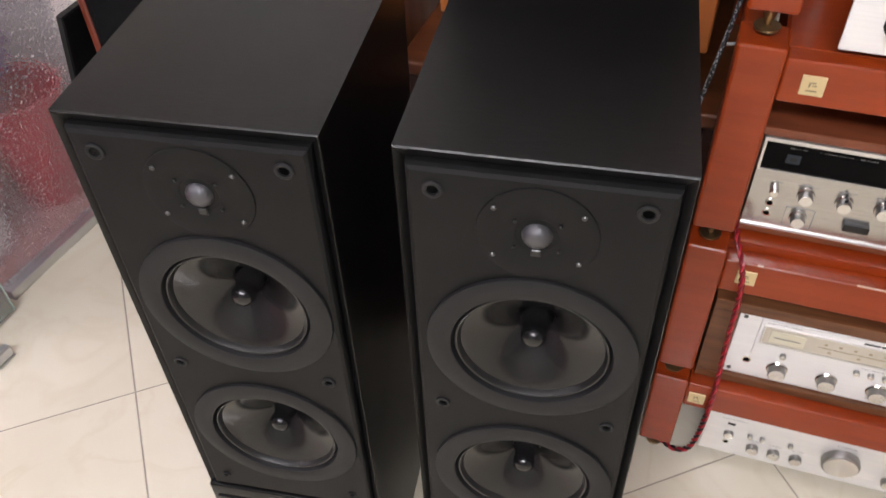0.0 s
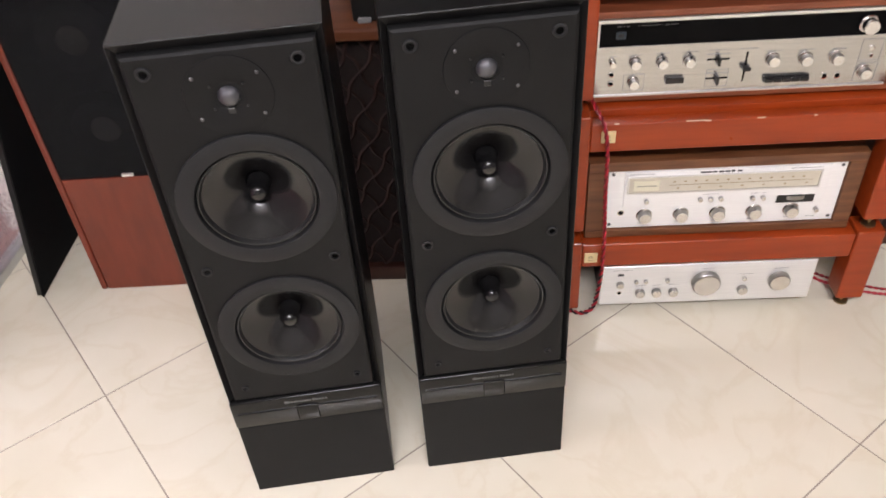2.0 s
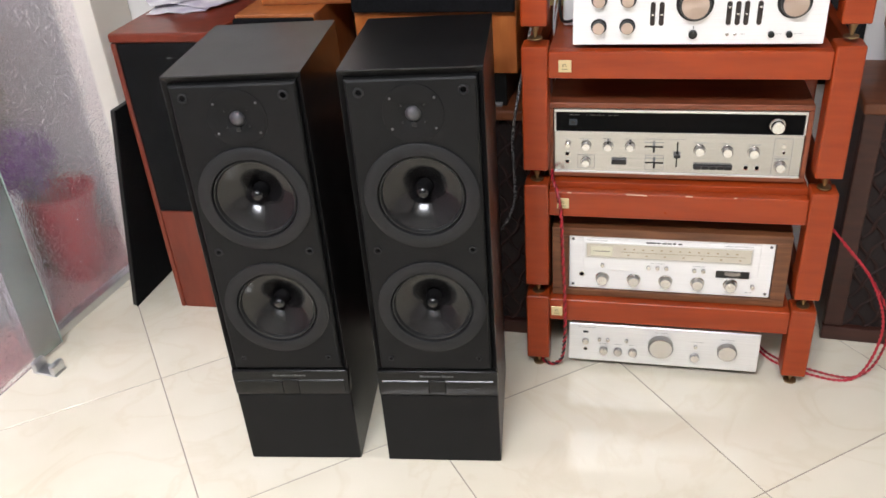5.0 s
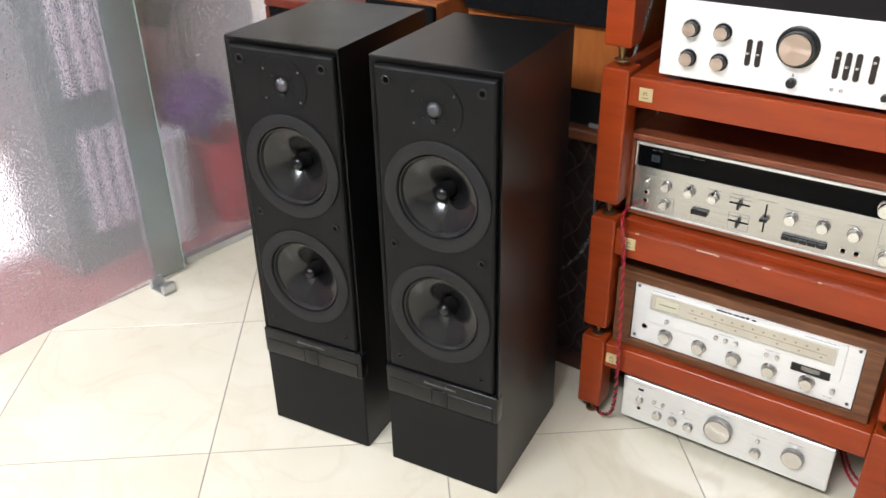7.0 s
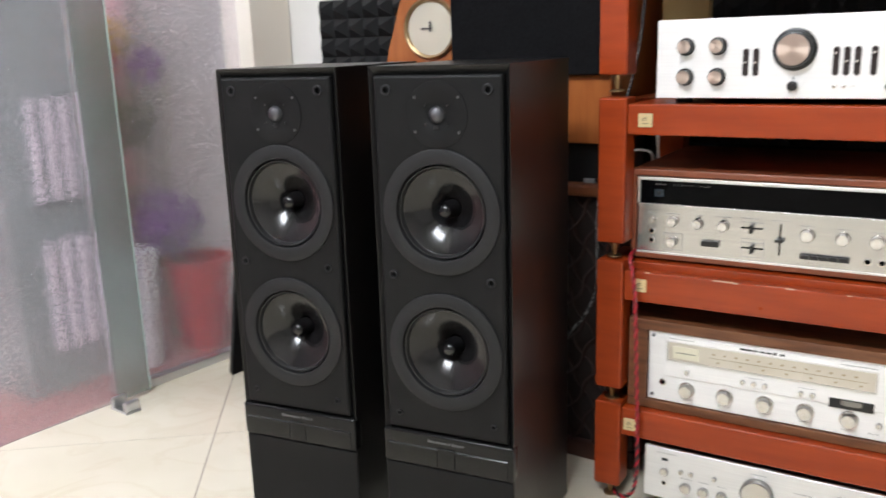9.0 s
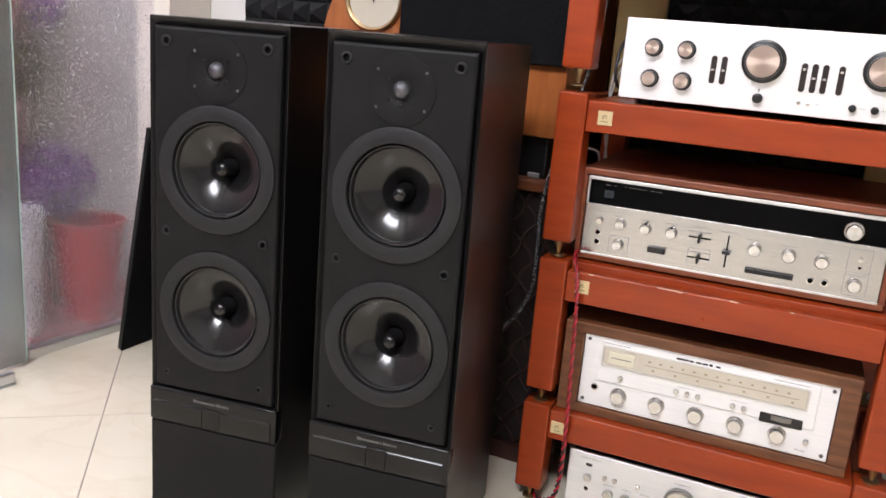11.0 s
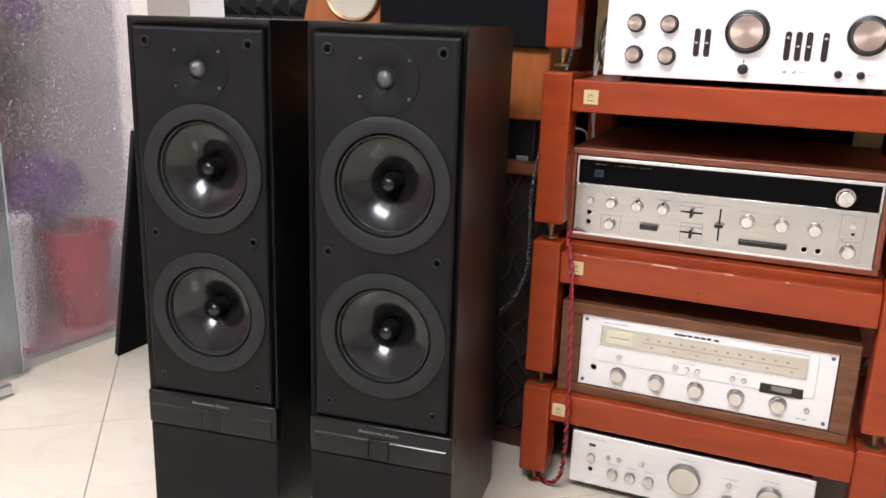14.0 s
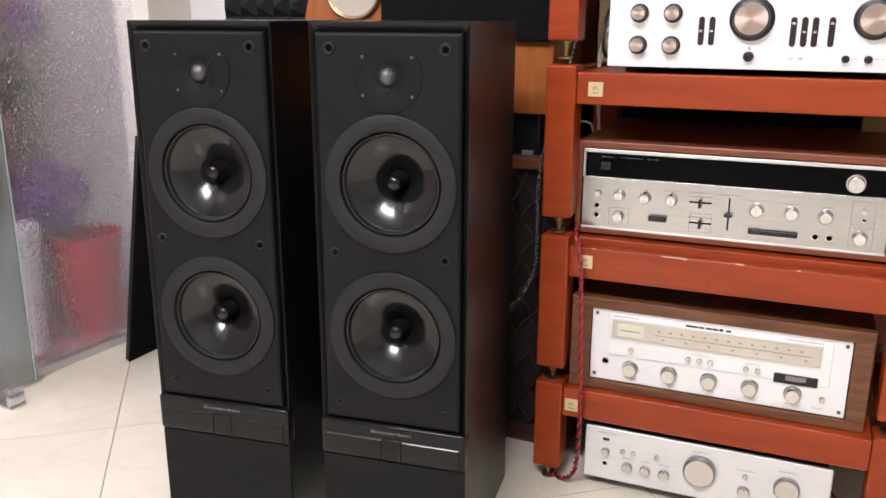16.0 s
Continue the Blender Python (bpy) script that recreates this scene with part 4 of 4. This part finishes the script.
def stacked_speaker(x, y, yaw):
    """Orange wooden speaker with a black grille above, on a black plinth box."""
    t = thing("plinth_box", pose(x, y, 0.604, 0, 0, yaw), "low black box between cabinet and speaker", "stand", "black plinths")
    part("body", block(-0.150, 0.150, 0.02, 0.27, 0.0, 0.082, 0.004), M_BLACK, t)
    for fx in (-0.128, 0.128):
        part("foot", block(fx - 0.012, fx + 0.012, 0.0125, 0.0195, 0.0, 0.010, 0.002), M_GREY, t, "small pale foot")
    t = thing("orange_speaker", pose(x, y, 0.686, 0, 0, yaw), "orange-brown wooden speaker with a black cloth grille", "loudspeaker", "orange speakers")
    part("cabinet", block(-0.178, 0.178, 0.0, 0.30, 0.0, 0.56, 0.003), M_ORANGE, t)
    part("grille", block(-0.177, 0.177, -0.016, -0.0005, 0.135, 0.558, 0.004), M_CLOTH, t, "black cloth grille")
    part("maker_mark", block(-0.02, 0.02, -0.0012, -0.0004, 0.055, 0.061, 0), M_BLACK, t)


fret_cabinet(-0.147, 1.005, 0)
stacked_speaker(-0.147, 1.005, 0)
fret_cabinet(0.985, 1.085, -1.5)
stacked_speaker(0.985, 1.085, -1.5)

t = thing("white_board", pose(-0.3505, 1.16, 0.6045), "narrow white board standing on the lattice cabinet", "board")
part("sheet", block(-0.021, 0.021, 0.0, 0.006, 0.0, 0.255, 0.001), M_WHITE, t)
part("folded_lip", block(0.006, 0.0215, -0.010, -0.0005, 0.0, 0.014, 0.001), M_WHITE, t)

# cherry tower with black grille
t = thing("cherry_speaker", pose(-0.8015, 1.005, 0, 0, 0, 3.0), "cherry-red floor speaker with a black cloth grille", "loudspeaker")
part("cabinet", block(-0.1375, 0.1375, 0.0, 0.34, 0.0, 0.752, 0.004), M_CHERRY, t)
part("top_board", block(-0.1385, 0.1385, -0.016, 0.341, 0.7525, 0.776, 0.006, 3), M_CHERRY, t)
part("cheek", block(-0.1380, -0.1240, -0.014, -0.0005, 0.0, 0.752, 0.004), M_CHERRY, t)
part("cheek", block(0.1240, 0.1380, -0.014, -0.0005, 0.0, 0.752, 0.004), M_CHERRY, t)
part("lower_front", block(-0.1235, 0.1235, -0.012, -0.0005, 0.0, 0.303, 0.002), M_CHERRY, t)
part("grille", block(-0.1235, 0.1235, -0.013, -0.0115, 0.305, 0.751, 0.0006, 1), M_SHEER, t, "sheer black cloth grille")
part("front_board", block(-0.1235, 0.1235, -0.0030, -0.0004, 0.305, 0.751, 0), M_BAFFLE, t)
for z, r, cap in ((0.600, 0.086, 0.028), (0.412, 0.086, 0.028)):
    w = part("driver", lathe([(r, -0.0005), (r, 0.0035), (r * 0.86, 0.0045), (r * 0.80, 0.0030), (r * 0.74, 0.0042), (r * 0.68, 0.0020), (cap, 0.0006)], 40), M_SURROUND, t, "", True)
    w.location = (0.0, -0.0030, z)
    part("dust_cap", lathe([(cap, 0.0005), (cap * 0.8, 0.0035), (cap * 0.4, 0.0055), (0, 0.0060)], 28), M_CAP, w, "pale dust cap", True)
part("maker_badge", block(0.003, 0.027, -0.0165, -0.0125, 0.307, 0.314, 0.001), M_ALU, t, "small silver badge")
part("maker_mark", block(0.001, 0.013, -0.0136, -0.0128, 0.7155, 0.7172, 0), M_GREY, t)

# small speaker with a clock on it
t = thing("bookshelf_speaker", pose(-0.530, 1.035, 0, 0, 0, 2.0), "light orange wooden speaker with a black front", "loudspeaker")
part("cabinet", block(-0.0965, 0.0965, 0.0, 0.27, 0.0, 0.806, 0.003), M_ORANGE, t)
part("grille", block(-0.0970, 0.0970, -0.016, -0.0005, 0.02, 0.800, 0.004), M_CLOTH, t, "black cloth grille")

t = thing("mantel_clock", pose(-0.480, 1.115, 0.8065, 0, 0, 4), "orange-brown wooden mantel clock with a gold-rimmed face", "clock")
bm = bmesh.new()
prof = [(-0.112, 0), (0.104, 0), (0.106, 0.03), (0.098, 0.09), (0.092, 0.16), (0.075, 0.21), (0.035, 0.245), (-0.01, 0.248), (-0.045, 0.225), (-0.064, 0.17), (-0.076, 0.115), (-0.096, 0.075), (-0.110, 0.035)]
fr = [bm.verts.new((x, 0.0, z)) for x, z in prof]
bk = [bm.verts.new((x, 0.07, z)) for x, z in prof]
bm.faces.new(fr)
bm.faces.new(bk)
for i in range(len(prof)):
    j = (i + 1) % len(prof)
    bm.faces.new((fr[i], fr[j], bk[j], bk[i]))
bmesh.ops.bevel(bm, geom=[e for e in bm.edges if abs(e.verts[0].co.y - e.verts[1].co.y) < 0.001], offset=0.005, segments=2, affect="EDGES")
part("case", bm, M_ORANGE, t)
o = part("rim", lathe([(0.070, -0.002), (0.070, 0.007), (0.066, 0.011), (0.061, 0.008), (0.060, 0.002)], 48), M_BRASS, t, "gold rim", True)
o.location = (0.022, 0, 0.118)
f = part("face", lathe([(0.0605, 0.0025), (0, 0.0035)], 48), M_CLOCKFACE, t, "pale brushed metal face")
f.location = (0.022, 0, 0.118)
part("clock_hand", block(-0.024, 0.004, -0.0065, -0.005, -0.0015, 0.0015, 0), M_CHASSIS, f)
part("clock_hand", block(-0.0012, 0.0012, -0.0075, -0.006, -0.008, 0.016, 0), M_CHASSIS, f)

# loose grille leaning against the cherry speaker and the wall
t = thing("loose_grille", pose(-1.072, 0.962, 0.0015, 0, 10.2, 0), "black cloth speaker grille leaning on the cherry speaker", "speaker grille")
part("cloth", block(0.003, 0.008, 0.0, 0.255, 0.0, 0.60, 0.0022), M_CLOTH, t, "black grille cloth")
for y0, y1, z0, z1 in ((0.002, 0.030, 0.002, 0.598), (0.225, 0.253, 0.002, 0.598), (0.0305, 0.2245, 0.002, 0.030), (0.0305, 0.2245, 0.570, 0.598)):
    part("frame_rail", block(-0.008, 0.0028, y0, y1, z0, z1, 0.001), M_BLACK, t)

# papers in plastic on the cherry speaker
for i, (x, y, rz, c) in enumerate(((-0.86, 1.20, 12, M_PAPER), (-0.82, 1.24, -22, M_PAPER), (-0.90, 1.25, 40, M_PAPER))):
    bm = bmesh.new()
    bmesh.ops.create_grid(bm, x_segments=8, y_segments=6, size=0.5)
    for v in bm.verts:
        v.co = Vector((v.co.x * 0.15, v.co.y * 0.105, 0.003 + 0.004 * noise.noise(Vector((v.co.x * 4, v.co.y * 4, i * 9.0)))))
    ext = bmesh.ops.extrude_face_region(bm, geom=bm.faces[:])
    for v in [g for g in ext["geom"] if isinstance(g, bmesh.types.BMVert)]:
        v.co.z += 0.0015
    o = part("paper_sheet", bm, c, None, "", True)
    o.matrix_world = pose(x, y, 0.776 + i * 0.006, 0, 0, rz)
    tagged(o, "crumpled printed leaflet lying on the cherry speaker", "paper", "leaflets")


# ---- cables ----
def cable(name, points, radius, material, label, twist=None, material2=None):
    t = thing(name, pose(*points[0]), label, "cable")
    loc = [Vector(p) - Vector(points[0]) for p in points]
    if twist:
        part("strand", tube(loc, radius, 6, (twist, 42, 0.0)), material, t, "", True)
        part("strand", tube(loc, radius, 6, (twist, 42, math.pi)), material2 or material, t, "", True)
    else:
        part("sheath", tube(loc, radius, 8), material, t, "", True)
    return t


def rk(u, off, z):
    return tuple(RACK @ Vector((u, off, z)))


def braid():
    m = mat("braid", (0.010, 0.010, 0.010), 0.5, color2=(0.30, 0.30, 0.30), scale=330, detail=0, pos=(0.56, 0.60))
    return m


M_BRAID = braid()
M_DARKRED = mat("dark_red_wire", (0.20, 0.01, 0.015), 0.4)
cable("speaker_cable", [rk(-0.012, 0.05, 0.500), rk(-0.006, 0.012, 0.497), rk(0.004, -0.010, 0.480), rk(0.012, -0.014, 0.43), rk(0.016, -0.012, 0.33), rk(0.021, -0.014, 0.22), rk(0.022, -0.012, 0.15)], 0.0023, M_REDWIRE, "twisted red speaker cable hanging over the rack", 0.0022, M_DARKRED)
cable("speaker_cable", [rk(0.022, -0.012, 0.150), rk(0.020, -0.004, 0.085), rk(0.012, 0.002, 0.030), rk(-0.012, 0.010, 0.008), rk(-0.040, 0.040, 0.004), rk(-0.050, 0.12, 0.004)], 0.0026, M_REDWIRE, "red and black speaker cable tails curling on the floor", 0.0024, M_BLACKWIRE)
cable("speaker_cable", [(0.64, 1.12, 0.37), (0.685, 1.00, 0.375), (0.735, 0.95, 0.335), (0.79, 0.945, 0.265), (0.832, 0.945, 0.16), (0.825, 0.94, 0.06), (0.79, 0.93, 0.006), (0.72, 0.93, 0.005), (0.62, 0.98, 0.005), (0.56, 1.10, 0.005)], 0.0018, M_REDWIRE, "looping red speaker cable beside the rack", 0.0017)
cable("speaker_cable", [(0.64, 1.13, 0.36), (0.69, 1.01, 0.365), (0.742, 0.965, 0.32), (0.80, 0.955, 0.25), (0.848, 0.955, 0.15), (0.84, 0.95, 0.05), (0.80, 0.94, 0.006), (0.73, 0.945, 0.005), (0.62, 1.00, 0.005), (0.56, 1.13, 0.005)], 0.0018, M_REDWIRE, "second looping red speaker cable beside the rack", 0.0017, M_DARKRED)
cable("power_cable", [(0.085, 1.06, 1.10), (0.076, 1.04, 0.90), (0.066, 1.025, 0.815), (0.060, 1.02, 0.786), (0.046, 0.985, 0.70), (0.032, 0.96, 0.615), (0.024, 0.96, 0.543), (0.026, 0.96, 0.47), (0.026, 0.955, 0.405), (0.011, 0.952, 0.36), (-0.004, 0.952, 0.334), (-0.03, 0.955, 0.303), (-0.09, 0.97, 0.22), (-0.13, 0.98, 0.09), (-0.12, 0.97, 0.006)], 0.0031, M_BRAID, "black and white braided cable hanging beside the rack")
for us, zs in (((0.030, -0.012, -0.024, -0.018, -0.019), 0.0), ((0.040, -0.002, -0.019, -0.022, -0.014), 0.2)):
    cable("white_cable", [rk(us[0], 0.26 + 0.03 * zs, 0.875), rk(us[1], 0.22 + 0.03 * zs, 0.845), rk(us[2], 0.20, 0.79), rk(us[3], 0.20, 0.70), rk(us[4], 0.20, 0.64), rk(us[4], 0.21, 0.50)], 0.0020, M_WHITEWIRE, "white cable hanging behind the rack leg")
cable("white_cable", [rk(-0.075, 0.20, 0.667), rk(-0.056, 0.20, 0.670), rk(-0.036, 0.20, 0.667), rk(-0.030, 0.205, 0.652), rk(-0.029, 0.21, 0.60)], 0.0024, M_WHITEWIRE, "short white cable bending round the rack leg")
t = thing("power_adapter", RACK @ pose(0.012, 0.20, 0.776), "white power adapter standing behind the amplifier", "adapter")
part("body", block(-0.014, 0.016, -0.02, 0.02, 0.0, 0.105, 0.004), M_WHITE, t)
part("socket", block(-0.008, 0.010, -0.0215, -0.0198, 0.06, 0.09, 0.0006), M_GREY, t)
for u0, u1, z1 in ((-0.060, 0.036, 0.235), (0.440, 0.498, 0.215)):
    t = thing("carton", RACK @ pose((u0 + u1) / 2, 0.350, 0.776), "plain yellow-brown carton standing behind the amplifier", "carton", "cartons")
    w = (u1 - u0) / 2
    part("body", block(-w, w, -0.012, 0.012, 0.0, z1, 0.002), M_CARTON, t)
    part("flap", block(-w + 0.001, w - 0.001, -0.0105, 0.0105, z1 + 0.0005, z1 + 0.0025, 0.0005, 1), M_CARTON, t)
t = thing("carton", RACK @ pose(0.474, 0.398, 0.485), "narrow yellow-brown carton standing behind the four-channel receiver", "carton", "cartons")
part("body", block(-0.026, 0.026, -0.010, 0.010, 0.0, 0.228, 0.002), M_CARTON, t)
part("flap", block(-0.025, 0.025, -0.0085, 0.0085, 0.2285, 0.2305, 0.0005, 1), M_CARTON, t)
cable("black_cable", [rk(0.05, 0.30, 0.90), rk(0.015, 0.20, 0.905), rk(-0.004, 0.15, 0.86), rk(0.000, 0.14, 0.80), rk(0.03, 0.2, 0.785)], 0.0032, M_BLACKWIRE, "black cable looping behind the amplifier")


# ---- behind the glass ----
def bouquet(x, y, z, r, material, label, n=70):
    t = thing("bouquet", pose(x, y, 0), label, "flowers")
    bm = bmesh.new()
    rnd = random.Random(int(x * 1000) + int(z * 100))
    for i in range(n):
        d = Vector((rnd.gauss(0, 1), rnd.gauss(0, 1), rnd.gauss(0, 1))).normalized() * r * rnd.uniform(0.55, 1.0)
        c = Vector((0, 0, z)) + d
        q1 = Matrix.Rotation(rnd.uniform(0, 6.28), 3, d.normalized())
        s = rnd.uniform(0.022, 0.036)
        for k in range(5):
            a = 2 * math.pi * k / 5
            u, w = q1 @ d.orthogonal().normalized(), d.normalized()
            side = w.cross(u)
            e = u * math.cos(a) + side * math.sin(a)
            f2 = u * math.cos(a + 0.5) + side * math.sin(a + 0.5)
            vs = [bm.verts.new(p) for p in (c, c + e * s + w * s * 0.3, c + (e + f2) * s * 0.62 + w * s * 0.1, c + f2 * s + w * s * 0.3)]
            bm.faces.new(vs)
    part("blossoms", bm, material, t)
    bm = bmesh.new()
    for i in range(7):
        a = i * 0.9
        tube([(0.015 * math.cos(a), 0.015 * math.sin(a), 0.03), (0.03 * math.cos(a), 0.03 * math.sin(a), z * 0.6), (0.06 * math.cos(a), 0.06 * math.sin(a), z)], 0.003, 5, None, bm)
    part("stems", bm, M_STEM, t)


bouquet(-1.40, 1.05, 0.39, 0.105, M_PURPLE, "purple flowers behind the frosted glass", 90)
bouquet(-1.47, 0.985, 0.935, 0.045, M_YELLOW, "tall yellow flowers behind the frosted glass", 26)
bouquet(-1.48, 0.955, 0.865, 0.035, M_RED, "small red flowers behind the frosted glass", 18)
bouquet(-1.42, 1.06, 0.85, 0.045, M_PURPLE, "small purple flowers behind the frosted glass", 26)
bouquet(-1.47, 1.00, 0.70, 0.085, M_STEM, "brownish green foliage behind the frosted glass", 60)
bm = bmesh.new()
rows = []
for i in range(120):
    x = -3.30 + i * 0.0122
    y = 0.024 * math.sin(i * 0.62) + 0.010 * math.sin(i * 0.23 + 1)
    rows.append([bm.verts.new((x, y + s, z)) for s, z in ((0.0, 0.05), (0.0, 2.25), (0.004, 2.25), (0.004, 0.05))])
for p, n in zip(rows, rows[1:]):
    for k in range(4):
        bm.faces.new((p[k], p[(k + 1) % 4], n[(k + 1) % 4], n[k]))
t = part("curtain", bm, M_CURTAIN, None, "", True)
t.location = (0.0, 1.335, 0.0)
tagged(t, "pale pink pleated curtain behind the frosted glass", "curtain")
t = part("curtain_rod", tube([(-3.34, 1.335, 2.25), (-2.6, 1.335, 2.252), (-1.83, 1.335, 2.25)], 0.012, 10), M_STEEL, None, "", True)
tagged(t, "steel curtain rod behind the frosted glass", "curtain rod")
# pale slab makes the floor's sun patch read white; no mat is known
t = thing("floor_mat", pose(-2.08, 0.70, 0.0035), "pale slab added for the bright sun patch behind the frosted glass", "mat")
part("pale_slab", block(-0.44, 0.44, -0.34, 0.34, 0.0, 0.008, 0.003), M_SUN_PATCH, t)
t = thing("ribbed_cabinet", pose(-1.386, 0.565, 0.003), "grey cabinet with pale ribbed door panels behind the frosted glass", "cabinet")
part("body", block(-0.26, 0.0, 0.0, 0.26, 0.0, 1.30, 0.004), M_CABINET, t)
for z0, z1 in ((0.115, 0.425), (0.515, 0.79)):
    panel = part("door", block(0.0005, 0.012, 0.075, 0.255, z0, z1, 0.002), M_CABINET, t)
    for k in range(4):
        part("rib", block(0.0125, 0.026, 0.080 + k * 0.045, 0.102 + k * 0.045, z0 + 0.006, z1 - 0.006, 0.005, 2), M_RIB, panel)
t = thing("red_bucket", pose(-1.34, 1.105, 0.003), "tapered red plastic bucket behind the frosted glass", "bucket")
part("body", lathe([(0.0, 0.0), (0.062, 0.0), (0.066, 0.01), (0.098, 0.27), (0.104, 0.27), (0.104, 0.282), (0.094, 0.282), (0.064, 0.02), (0, 0.015)], 32, "Z"), M_RED, t, "", True)
t = thing("ribbed_planter", pose(-1.375, 0.895, 0.003), "white ribbed planter behind the frosted glass", "planter")
bm = bmesh.new()
for k in range(14):
    an = 2 * math.pi * k / 14
    tube([(0.055 * math.cos(an), 0.055 * math.sin(an), 0.0), (0.060 * math.cos(an), 0.060 * math.sin(an), 0.17), (0.068 * math.cos(an), 0.068 * math.sin(an), 0.34)], 0.009, 6, None, bm)
part("ribs", bm, M_WHITE, t, "", True)
part("body", lathe([(0.0, 0.0), (0.055, 0.0), (0.066, 0.335), (0, 0.33)], 28, "Z"), M_PAPER, t, "", True)


# ---- floor tiles ----
TS, JOINT = 0.5, 0.0028
own = block(JOINT / 2, TS - JOINT / 2, JOINT / 2, TS - JOINT / 2, -0.010, 0.0, 0.0004, 1)
tile_me = bpy.data.meshes.new("tile")
own.to_mesh(tile_me)
own.free()
tile_me.materials.append(M_TILE)
GRID = pose(-0.507, 0.298, 0, 0, 0, 39.9)
EDGES = (((-1.235, 0, 0), (-1, 0, 0)), ((2.598, 0, 0), (1, 0, 0)), ((0, -3.198, 0), (0, -1, 0)), ((0, 1.368, 0), (0, 1, 0)))
for i in range(-12, 13):
    for k in range(-12, 13):
        m = GRID @ pose(i * TS, k * TS, 0)
        corners = [m @ Vector((a * TS, c * TS, 0)) for a in (0, 1) for c in (0, 1)]
        out = [sum((p - Vector(at)).dot(Vector(n)) > 0 for p in corners) for at, n in EDGES]
        if 4 in out:
            continue
        me = tile_me
        if any(out):  # cut the tile at the wall
            bm = bmesh.new()
            bm.from_mesh(tile_me)
            inv = m.inverted()
            for at, n in EDGES:
                bmesh.ops.bisect_plane(bm, geom=bm.verts[:] + bm.edges[:] + bm.faces[:], plane_co=inv @ Vector(at), plane_no=inv.to_3x3() @ Vector(n), clear_outer=True)
            if not bm.faces:
                bm.free()
                continue
            me = bpy.data.meshes.new("tile")
            bm.to_mesh(me)
            bm.free()
            me.materials.clear()
            me.materials.append(M_TILE)
        o = new("tile", me)
        o.parent = FLOOR
        o.matrix_basis = m
